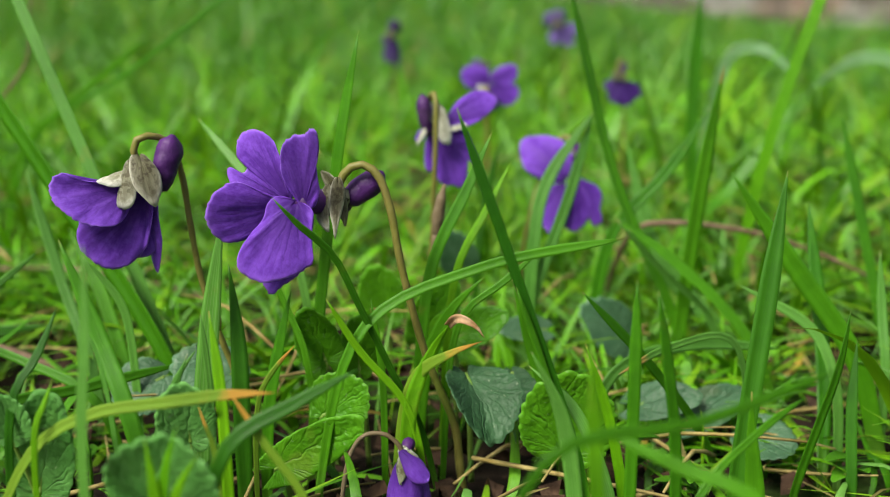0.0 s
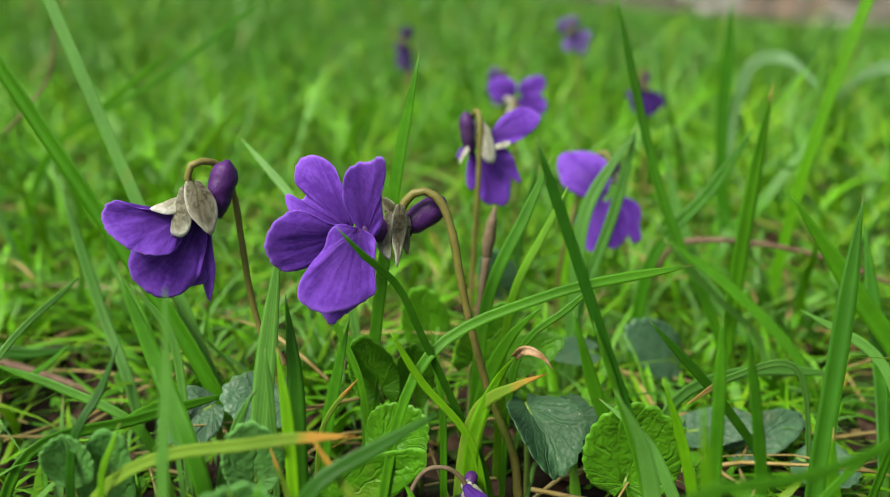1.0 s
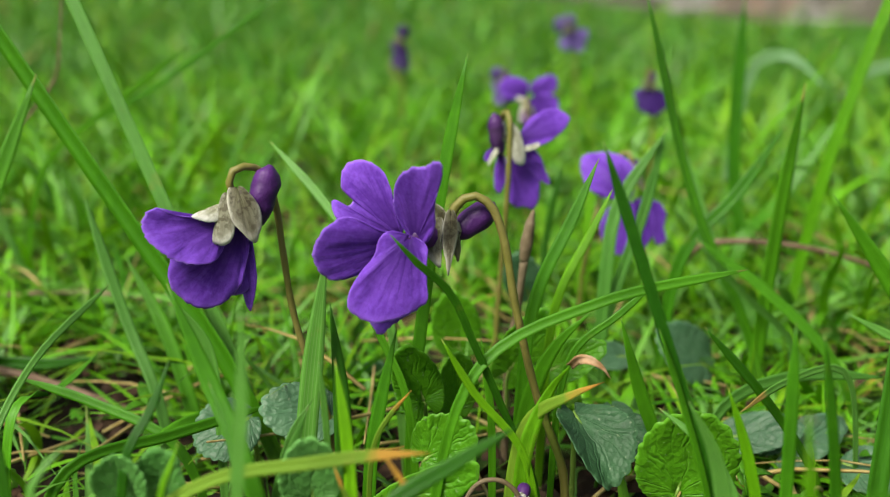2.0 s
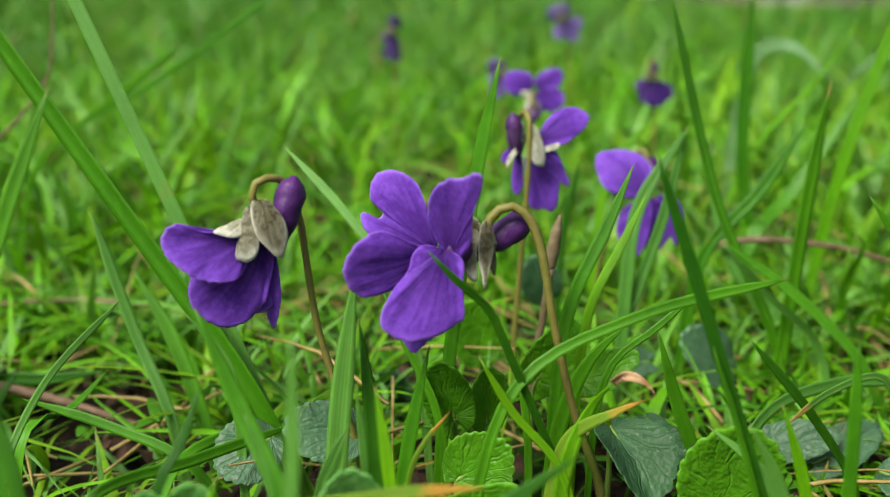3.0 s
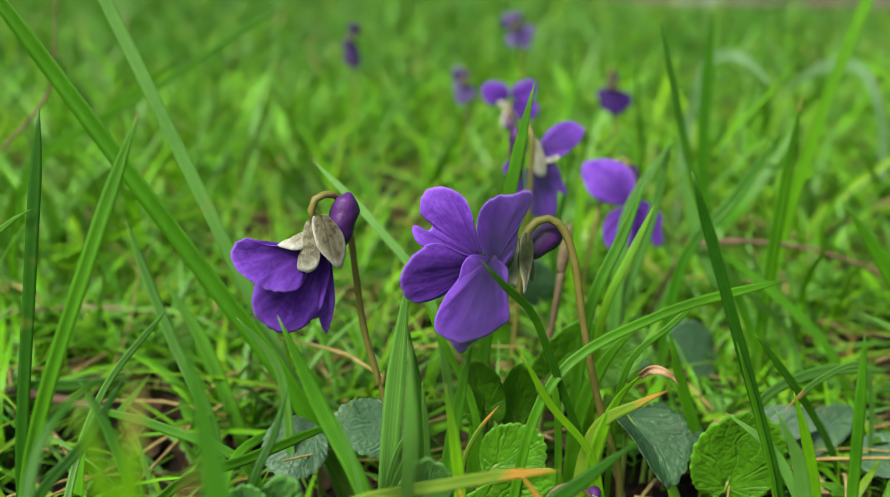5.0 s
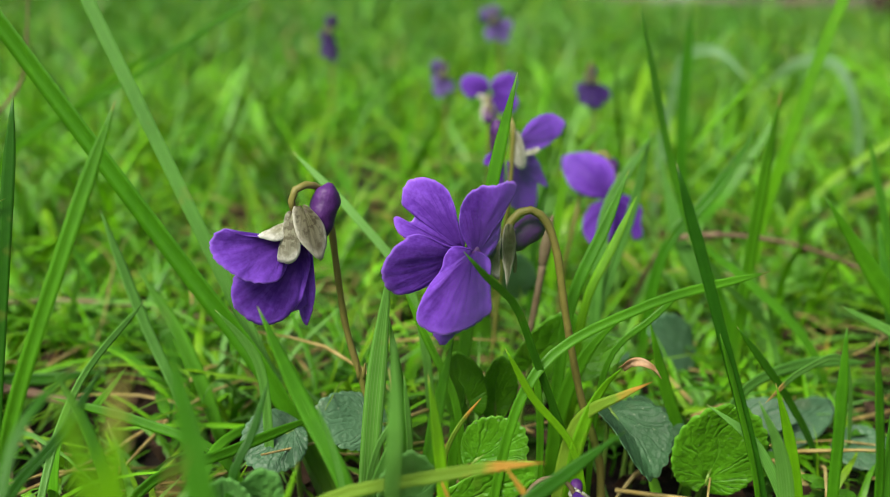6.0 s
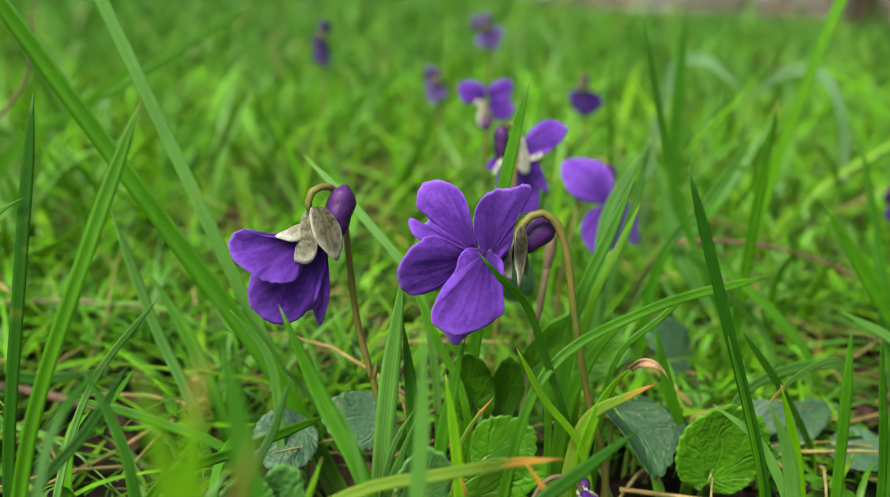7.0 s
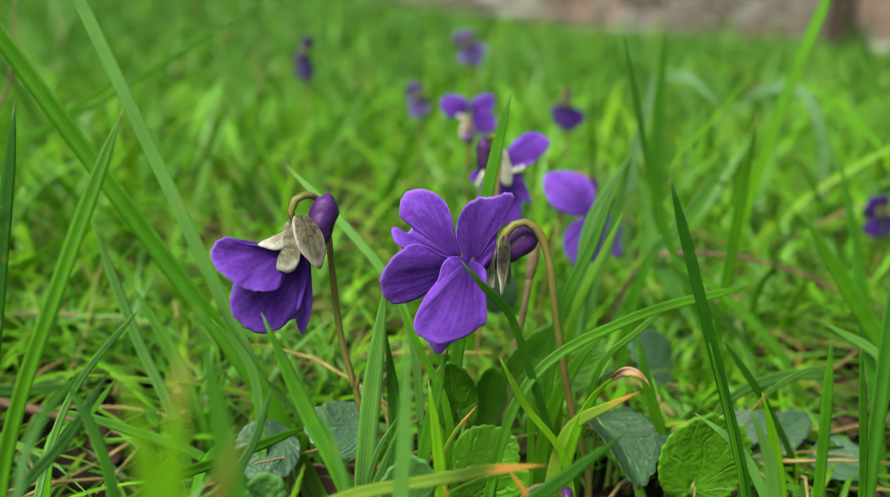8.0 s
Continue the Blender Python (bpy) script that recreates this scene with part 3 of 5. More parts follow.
def ground():
    k = np.sinh(np.linspace(-1, 1, 181) * 8.5) / np.sinh(8.5) * 60
    y = k + 0.16
    verts = []
    for b in y:
        for a in k:
            p = Vector((a + 0.03, b, 0))
            near = max(0.0, 1 - p.length / 3)
            z = near * (0.0022 * noise.noise(p * 40) + 0.0018 * noise.noise(p * 130)) - 0.0015
            z += 0.012 * noise.noise(p * 0.6) * min(1, p.length / 6) + float(rise(p.x, p.y))
            verts.append((p.x, p.y, z))
    n = len(k)
    faces = [(i * n + j, i * n + j + 1, (i + 1) * n + j + 1, (i + 1) * n + j) for i in range(n - 1) for j in range(n - 1)]
    me = bpy.data.meshes.new("ground")
    me.from_pydata(verts, [], faces)
    me.materials.append(soil)
    for p in me.polygons:
        p.use_smooth = True
    tagged(new("ground", me), "dark mossy soil under the lawn", "ground", kind="structure")


ground()


def strands(name, material, label, category, roots, height, width, lean, droop, seed, segs=5, az=None):
    """Many blades of grass in one body: roots are rows of x, y in metres; the rest one number a blade."""
    g = np.random.default_rng(seed)
    n = len(roots)
    az = g.uniform(0, 2 * np.pi, n) if az is None else az
    d = np.stack([np.cos(az), np.sin(az), np.zeros(n)], 1)
    tw = az + np.pi / 2 + g.normal(0, 0.5, n)
    side = np.stack([np.cos(tw), np.sin(tw), g.normal(0, 0.15, n)], 1)
    nrm = np.cross(side, d + [0, 0, 0.7])
    nrm /= np.linalg.norm(nrm, axis=1, keepdims=True)
    base = np.concatenate([roots, rise(roots[:, 0], roots[:, 1])[:, None] - 0.001], 1)
    out = np.zeros((n, segs + 1, 3, 3))
    uv = np.zeros((n, segs + 1, 3, 2))
    sway, kink = g.normal(0, 0.10, n), g.normal(0, 0.06, n)
    for k in range(segs + 1):
        v = k / segs
        reach = lean * (0.25 * v + 0.75 * v**2.0)
        up = v * (1 - droop * v * v) * np.sqrt(np.maximum(0.12, 1 - 0.5 * lean**2))
        c = base + d * (reach * height)[:, None] + np.array([0, 0, 1.0]) * (up * height)[:, None]
        c += np.stack([-d[:, 1], d[:, 0], d[:, 2]], 1) * (height * (sway * v * v + kink * np.sin(5 * v)))[:, None]
        w = width * 0.5 * (0.65 + 0.35 * min(1, v * 3)) * max(0.03, 1 - max(0, (v - 0.4) / 0.6) ** 1.6)
        for j, s in enumerate((-1, 0, 1)):
            out[:, k, j] = c + side * (w * s)[:, None] + nrm * (w * 0.45 * abs(s))[:, None]
            uv[:, k, j] = (0.5 + 0.5 * s, v)
    at = np.arange(n * (segs + 1) * 3).reshape(n, segs + 1, 3)
    quads = np.stack([np.stack([at[:, :-1, j], at[:, :-1, j + 1], at[:, 1:, j + 1], at[:, 1:, j]], -1) for j in (0, 1)], 2).reshape(-1, 4)
    me = bpy.data.meshes.new(name)
    me.from_pydata(out.reshape(-1, 3), [], quads.tolist())
    layer = me.uv_layers.new(name="UVMap")
    flat = uv.reshape(-1, 2)[quads.reshape(-1)]
    layer.data.foreach_set("uv", flat.astype(np.float32).ravel())
    me.polygons.foreach_set("use_smooth", np.ones(len(quads), bool))
    me.materials.append(material)
    return tagged(new(name, me), label, category, kind="stuff")


def fan(n, r0, r1, seed, a0=-38, a1=52, x0=0.0, y0=0.03):
    """Even places in a sector of a ring that opens along +y, angles clockwise from +y."""
    g = np.random.default_rng(seed)
    r = np.sqrt(g.uniform(r0 * r0, r1 * r1, n))
    a = np.radians(g.uniform(a0, a1, n))
    # wide rings thin out into the next one
    r = r * (1 + 0.45 * g.random(n) ** 3 * (r1 > 0.5))
    return np.stack([x0 + r * np.sin(a), y0 + r * np.cos(a)], 1)


def patchy(roots, seed, share):
    """Thins places out into tufts and gaps."""
    g = np.random.default_rng(seed)
    keep = [noise.noise(Vector((x * 34, y * 34, seed))) * 0.9 + 0.5 > g.uniform(1 - share, 1.6 - share) * 0.62 for x, y in roots]
    return roots[np.array(keep)]


def capped(roots, tall, flowers):
    """Keeps grass low on the ways from the path to the flowers that stand free."""
    tall = tall.copy()
    for fx, fy, low in flowers:
        for cx in (0.024, 0.0, -0.021):
            a, b = np.array([cx, 0.03]), np.array([fx, fy])
            s = np.clip(((roots - a) @ (b - a)) / ((b - a) @ (b - a)), 0, 1)
            off = np.linalg.norm(roots - a - s[:, None] * (b - a), axis=1)
            near = (off < 0.011) & (s < 0.99)
            tall[near] = np.minimum(tall[near], low + 0.012 * np.clip(s[near], 0, 1))
    return tall


# patches where the soil and its litter show
BARE = [(-53, 197, 9), (-46, 188, 9), (-40, 198, 9), (-54, 180, 9), (-42, 166, 8), (-38, 180, 8), (44, 204, 4), (56, 212, 4), (45, 146, 10), (84, 157, 9), (9, 178, 8), (-14, 161, 7), (16, 155, 8), (8, 220, 7), (58, 189, 5), (76, 192, 6), (80, 215, 5), (4, 248, 7), (-21, 199, 8), (22, 233, 7), (-14, 209, 6), (84, 172, 8), (26, 150, 9), (20, 143, 8)]


def opened(roots):
    keep = np.ones(len(roots), bool)
    for x, y, r in BARE:
        keep &= np.hypot(roots[:, 0] - x * MM, (roots[:, 1] - y * MM) * 0.8) > r * MM
    return roots[keep]


FREE = [(0.0335, 0.262, 0.022), (0.024, 0.190, 0.022), (0.046, 0.208, 0.022), (0.073, 0.302, 0.022), (0.066, 0.400, 0.022), (0.076, 0.205, 0.010), (0.090, 0.205, 0.008), (0.103, 0.205, 0.006)]


def tufts(roots, least, most, seed, spread=0.0016):
    """Several blades from each root, fanning out of one shoot: their roots and directions."""
    g = np.random.default_rng(seed + 90)
    many = g.integers(least, most + 1, len(roots))
    out = np.repeat(roots, many, axis=0)
    first = np.repeat(g.uniform(0, 2 * np.pi, len(roots)), many)
    turn = np.concatenate([np.arange(k) for k in many]) * 2.7 + g.normal(0, 0.5, len(out))
    return out + g.normal(0, spread, out.shape), first + turn


def turf_band(name, label, roots, seed, h, w, lean=(0.2, 1.0), droop=(0.0, 0.45), segs=5, skin=None, shoot=(1, 1)):
    g = np.random.default_rng(seed + 50)
    roots, az = tufts(opened(roots), *shoot, seed)
    n = len(roots)
    tall = capped(roots, g.uniform(*h, n) * g.uniform(0.6, 1.0, n), FREE)
    return strands(name, skin or turf, label, "grass", roots, tall, g.uniform(*w, n) * g.uniform(0.7, 1.0, n), g.uniform(*lean, n), g.uniform(*droop, n), seed, segs, az)


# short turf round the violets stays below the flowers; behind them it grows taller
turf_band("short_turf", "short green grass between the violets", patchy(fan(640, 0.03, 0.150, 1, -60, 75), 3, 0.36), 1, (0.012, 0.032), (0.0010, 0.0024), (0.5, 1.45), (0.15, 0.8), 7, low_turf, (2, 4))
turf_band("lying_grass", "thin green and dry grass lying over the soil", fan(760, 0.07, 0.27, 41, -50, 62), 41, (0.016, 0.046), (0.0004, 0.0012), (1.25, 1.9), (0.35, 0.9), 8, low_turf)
turf_band("middle_turf", "green spring grass behind the violets", patchy(fan(1650, 0.140, 0.250, 2), 4, 0.44), 2, (0.018, 0.046), (0.0010, 0.0026), (0.4, 1.4), (0.1, 0.7), 7, None, (2, 5))
turf_band("fine_grass", "fine thin grass stalks between the violets", patchy(fan(900, 0.130, 0.27, 21, -45, 58), 22, 0.50), 21, (0.026, 0.058), (0.0005, 0.0010), (0.15, 0.9), (0.0, 0.5), 8)
turf_band("yellowed_grass", "thin yellowed grass blades scattered through the lawn", fan(210, 0.13, 0.50, 61, -42, 56), 61, (0.014, 0.042), (0.0006, 0.0016), (0.4, 1.7), (0.1, 0.7), 7, dry_turf)
turf_band("lawn_grass", "long fresh green lawn grass", patchy(fan(3100, 0.225, 0.62, 3), 5, 0.52), 3, (0.028, 0.078), (0.0014, 0.0040), (0.25, 1.25), (0.0, 0.6), 7, None, (2, 5))
turf_band("tall_grass", "tall arching grass blades over the lawn", patchy(fan(900, 0.26, 1.1, 8), 9, 0.60), 8, (0.060, 0.105), (0.0022, 0.0042), (0.3, 1.0), (0.0, 0.5), 7)
turf_band("tall_grass", "tall grass blades standing over the far lawn", fan(1500, 1.1, 4.5, 18), 18, (0.09, 0.17), (0.004, 0.009), (0.2, 0.9), (0.0, 0.4), 5, shaded_far_turf)
turf_band("lawn_grass", "long fresh green lawn grass further off", patchy(fan(6500, 0.60, 1.6, 4), 6, 0.66), 4, (0.035, 0.085), (0.0025, 0.0056), (0.3, 1.15), (0.0, 0.5), 5, shaded_far_turf, (2, 5))
turf_band("lawn_grass", "distant green lawn grass", fan(12000, 1.6, 4.5, 5), 5, (0.03, 0.09), (0.004, 0.010), (0.2, 1.1), (0.0, 0.4), 3, shaded_far_turf)
turf_band("lawn_grass", "far green lawn grass near the wall", fan(12000, 4.5, 12.0, 6), 6, (0.03, 0.10), (0.010, 0.026), (0.2, 0.9), (0.0, 0.4), 3, shaded_far_turf)
# the same lawn goes on beside and behind the viewer
turf_band("lawn_grass", "green lawn grass beside and behind the violets", patchy(fan(14000, 0.10, 0.62, 7, 52, 322), 7, 0.56), 7, (0.018, 0.045), (0.0016, 0.0036), (0.4, 1.2), (0.1, 0.6), 4)
turf_band("lawn_grass", "long fresh green lawn grass all round", patchy(fan(52000, 0.60, 1.6, 14, 52, 322), 6, 0.66), 14, (0.035, 0.082), (0.003, 0.0062), (0.3, 1.15), (0.0, 0.5), 3, shaded_far_turf)
turf_band("lawn_grass", "distant green lawn grass all round", fan(30000, 1.6, 4.5, 15, 52, 322), 15, (0.03, 0.09), (0.005, 0.012), (0.2, 1.1), (0.0, 0.4), 3, shaded_far_turf)
turf_band("lawn_grass", "far green lawn grass all round", fan(26000, 4.5, 12.0, 16, 52, 322), 16, (0.03, 0.10), (0.012, 0.030), (0.2, 0.9), (0.0, 0.4), 3, shaded_far_turf)


def straws(n, seed, r0, r1, top):
    """Dead straw lying about on the soil and in the grass, in one body."""
    g = random.Random(seed)
    bm = bmesh.new()
    for x, y in fan(n, r0, r1, seed, -45, 60):
        a, l, z = g.uniform(0, math.tau), g.uniform(0.008, 0.035), g.uniform(0.0005, top)
        d, r = Vector((math.cos(a), math.sin(a), g.uniform(-0.1, 0.22))), g.uniform(0.00014, 0.00042)
        p = Vector((x, y, z))
        tube(bm, [p - d * l * 0.5, p + Vector((0, 0, g.uniform(-0.001, 0.003))), p + d * l * 0.5], [r, r * 0.9, r * 0.5], 4, 4)
    tagged(part("dead_straw", bm, straw), "dead tan straw scattered over the soil", "straw", kind="stuff")


straws(760, 11, 0.05, 0.42, 0.007)
straws(620, 31, 0.11, 0.60, 0.018)


def crumbs(n, seed):
    """Brown leaf crumbs on the soil, in one body."""
    g = random.Random(seed)
    bm = bmesh.new()
    for x, y in fan(n, 0.06, 0.36, seed, -45, 60):
        c = Vector((x, y, g.uniform(0.0005, 0.003)))
        m = Euler((g.uniform(-0.7, 0.7), g.uniform(-0.7, 0.7), g.uniform(0, 6.3))).to_matrix()
        l, w = g.uniform(0.0010, 0.0050), g.uniform(0.0006, 0.0024)
        ring = [c + m @ Vector((l * math.cos(a) * g.uniform(0.8, 1.1), w * math.sin(a) * g.uniform(0.8, 1.2), 0.0012 * math.sin(2 * a))) for a in (math.tau * k / 7 for k in range(7))]
        top = [bm.verts.new(p) for p in ring]
        hub = bm.verts.new(c + m @ Vector((0, 0, 0.0009)))
        for k in range(7):
            bm.faces.new((top[k], top[(k + 1) % 7], hub))
    tagged(part("leaf_litter", bm, litter_skin), "brown leaf crumbs lying on the soil", "leaf litter", kind="stuff")


crumbs(2200, 12)


def sprigs(n, seed):
    """Small round weed leaves close to the soil, in one body."""
    g = random.Random(seed)
    bm = bmesh.new()
    for x, y in fan(n, 0.08, 0.40, seed, -42, 58):
        c = Vector((x, y, 0))
        h = g.uniform(0.004, 0.011)
        for k in range(g.randint(3, 6)):
            a = g.uniform(0, math.tau)
            d = Vector((math.cos(a), math.sin(a), g.uniform(0.1, 0.8))).normalized()
            l, w = g.uniform(0.0025, 0.0055), g.uniform(0.0016, 0.0032)
            side = d.cross(Vector((0, 0, 1))).normalized()
            up = side.cross(d)
            o = c + Vector((0, 0, h * g.uniform(0.4, 1)))
            rows = []
            for i in range(5):
                v = i / 4
                s = math.sin(math.pi * (0.08 + 0.86 * v)) ** 0.8
                rows.append([(o + d * l * v + side * (u * w * 0.5 * s) + up * (0.3 * w * s * abs(u) - 0.2 * l * v * v), 0.5 + 0.5 * u, v) for u in (-1, 0, 1)])
            sheet(bm, rows, 0.00015)
        tube(bm, [c - Vector((0, 0, 0.001)), c + Vector((0.0006, 0, h * 0.5)), c + Vector((0, 0, h))], [0.0003, 0.0003, 0.0002], 3, 4)
    tagged(part("weed_leaves", bm, leaf_fresh), "small light green weed leaves close to the soil", "weeds", kind="stuff")


sprigs(240, 13)


# ---- the far edge of the lawn ----
def wall():
    base = Vector((4.6, 9.4, -0.15))
    root = new("wall_garden")
    root.location = base
    root.rotation_euler = (0, 0, radians(-24))
    tagged(root, "weathered brown garden wall with reddish bricks", "wall", kind="structure")
    core = bmesh.new()
    bmesh.ops.create_cube(core, size=1, matrix=Matrix.Translation((0, 0.12, 0.75)) @ Matrix.Diagonal((16, 0.22, 1.5, 1)))
    part("mortar_core", core, mortar, root)
    bm = bmesh.new()
    bmesh.ops.create_cube(bm, size=1, matrix=Matrix.Diagonal((0.39, 0.06, 0.13, 1)))
    bmesh.ops.bevel(bm, geom=bm.edges[:], offset=0.012, segments=1, affect="EDGES")
    first = part("brick", bm, brick_skin, root)
    for r in range(8):
        for c in range(34):
            ob = first if r == c == 0 else new("brick", first.data)
            ob.parent = root
            ob.location = (-6.8 + 0.40 * c + 0.2 * (r % 2) + rng.uniform(-0.008, 0.008), rng.uniform(-0.008, 0.008), 0.075 + 0.14 * r)


def tree():
    base = Vector((3.62, 5.55, -0.08))
    root = thing("tree", base, "dark brown bare tree trunk at the lawn's edge", "tree")
    bm = tube(bmesh.new(), [(0, 0, 0), (0.01, 0.01, 0.5), (-0.02, 0.03, 1.3), (0.03, 0.0, 2.4), (0.0, 0.05, 3.4)], [0.10, 0.066, 0.060, 0.055, 0.045, 0.02], 30, 12)
    for v in bm.verts:
        v.co += 0.012 * noise.noise_vector(v.co * 9)
    part("trunk", bm, bark, root)
    for k in range(6):
        a, z = k * 1.9, 1.6 + 0.28 * k
        tip = Vector((0.7 * math.cos(a), 0.7 * math.sin(a), z + 0.7))
        part("limb", tube(bmesh.new(), [(0, 0.02, z), tip * 0.5 + Vector((0, 0, z * 0.5 + 0.02)), tip], [0.026, 0.015, 0.005], 10, 6), bark, root)


def stones():
    g = random.Random(5)
    for k in range(7):
        bm = bmesh.new()
        bmesh.ops.create_icosphere(bm, subdivisions=3, radius=1)
        s = Vector((g.uniform(0.06, 0.13), g.uniform(0.05, 0.09), g.uniform(0.035, 0.06)))
        for v in bm.verts:
            v.co *= 1 + 0.22 * noise.noise(v.co * 1.4 + Vector((k * 3, 0, 0)))
            v.co = Vector((v.co.x * s.x, v.co.y * s.y, v.co.z * s.z))
        ob = part("stone", bm, stone)
        ob.location = (3.88 + 0.19 * k, 5.7 + g.uniform(-0.1, 0.25), 0.0)
        tagged(ob, "pale grey rounded stone beside the tree", "stone", "stones at the lawn's edge")


wall()
tree()
stones()


# ---- violets ----
# the nodding flower seen from its side
nodding = violet(
    [(-3.2, 149.5, -2), (-4.0, 149, 8), (-4.9, 149, 15.2), (-6.8, 148, 22.2), (-8.9, 148, 30.2), (-10.0, 148, 38.6), (-10.6, 148, 43.8), (-11.5, 147, 47.7), (-13.1, 145, 49.2), (-14.8, 144, 48.9), (-15.4, 144, 47.4), (-15.1, 144, 46.0)],
    [],
    [((-14.6, 145.0, 46.2), (-13.0, 147.5, 41.5), 2.6, (0.2, 0.9, 0.2))],
    ((-12.6, 144.6, 42.4), (-10.7, 145.4, 49.3), 1.75),
    "nodding purple violet on an olive hooked stalk",
    shaped=[
        ((-14.2, 145.6, 42.0), (-16.2, 144.7, 33.3), (0.0, -1.0, 0.1), [(0.8, 1.2), (2.1, 1.7), (6.2, 1.5), (8.5, 0.8), (8.6, -0.9), (7.6, -2.1), (4.8, -2.0), (1.5, -1.4), (0.6, -0.9)], 0.05, 0.2),
        ((-13.5, 144.5, 42.1), (-13.8, 145.8, 31.4), (-0.40, -0.91, -0.1), [(0.4, 0.4), (1.8, 0.6), (4.7, 0.8), (7.2, 1.4), (8.7, 1.4), (10.6, 0.8), (11.1, 0.2), (9.6, -0.5), (6.6, -1.0), (3.7, -0.9), (1.3, -0.6), (0.3, -0.3)], 0.08, 0.5),
        ((-14.2, 144.0, 42.3), (-20.0, 142.8, 32.4), (0.20, -0.98, 0.0), [(0.3, 0.6), (1.1, 1.6), (5.2, 4.1), (7.5, 5.2), (9.3, 4.6), (10.8, 3.3), (11.2, 1.8), (11.4, 0.8), (11.3, -0.8), (10.2, -2.1), (8.4, -3.1), (6.4, -3.4), (4.1, -2.8), (1.6, -1.9), (0.3, -0.9)], 0.06, 0.08),
        ((-15.6, 143.4, 42.9), (-24.5, 139.6, 42.7), (0.38, -0.91, 0.15), [(0.1, 0.5), (0.7, 0.8), (3.7, 0.9), (6.6, 1.5), (8.1, 2.4), (9.2, 1.9), (9.8, 0.6), (9.5, -1.0), (8.5, -2.3), (7.1, -3.6), (4.7, -4.5), (2.6, -4.6), (1.2, -3.6), (0.2, -1.5)], 0.04, -0.16),
    ],
    shaped_sepals=[
        ((-15.5, 143.2, 45.3), (-19.3, 141.3, 43.9), (0.20, -0.81, 0.55), [(0.1, 0.2), (0.6, 0.2), (1.5, -0.1), (3.1, 0.0), (4.6, 0.1), (4.0, -0.7), (3.0, -1.5), (1.9, -1.7), (0.7, -1.1), (0.1, -0.5)], 0.08, 0.1, white_sepal),
        ((-15.3, 142.8, 46.5), (-16.1, 141.2, 40.4), (-0.30, -0.95, 0.1), [(0.1, 0.5), (0.6, 0.8), (2.2, 0.9), (4.1, 1.0), (5.9, 1.3), (6.3, 0.3), (6.0, -0.8), (4.9, -1.4), (3.7, -1.4), (1.9, -0.9), (0.4, -0.6), (0.1, -0.4)], 0.14, 0.2, broad_sepal),
        ((-14.2, 142.4, 47.2), (-12.1, 141.0, 40.7), (0.30, -0.95, 0.1), [(-0.2, 0.9), (0.3, 1.3), (2.2, 1.8), (4.0, 1.7), (5.5, 1.0), (6.9, 0.0), (5.9, -0.8), (4.9, -1.4), (3.0, -1.7), (1.6, -1.3), (0.4, -0.7), (0.0, -0.3)], 0.14, 0.2, olive_sepal),
    ],
)
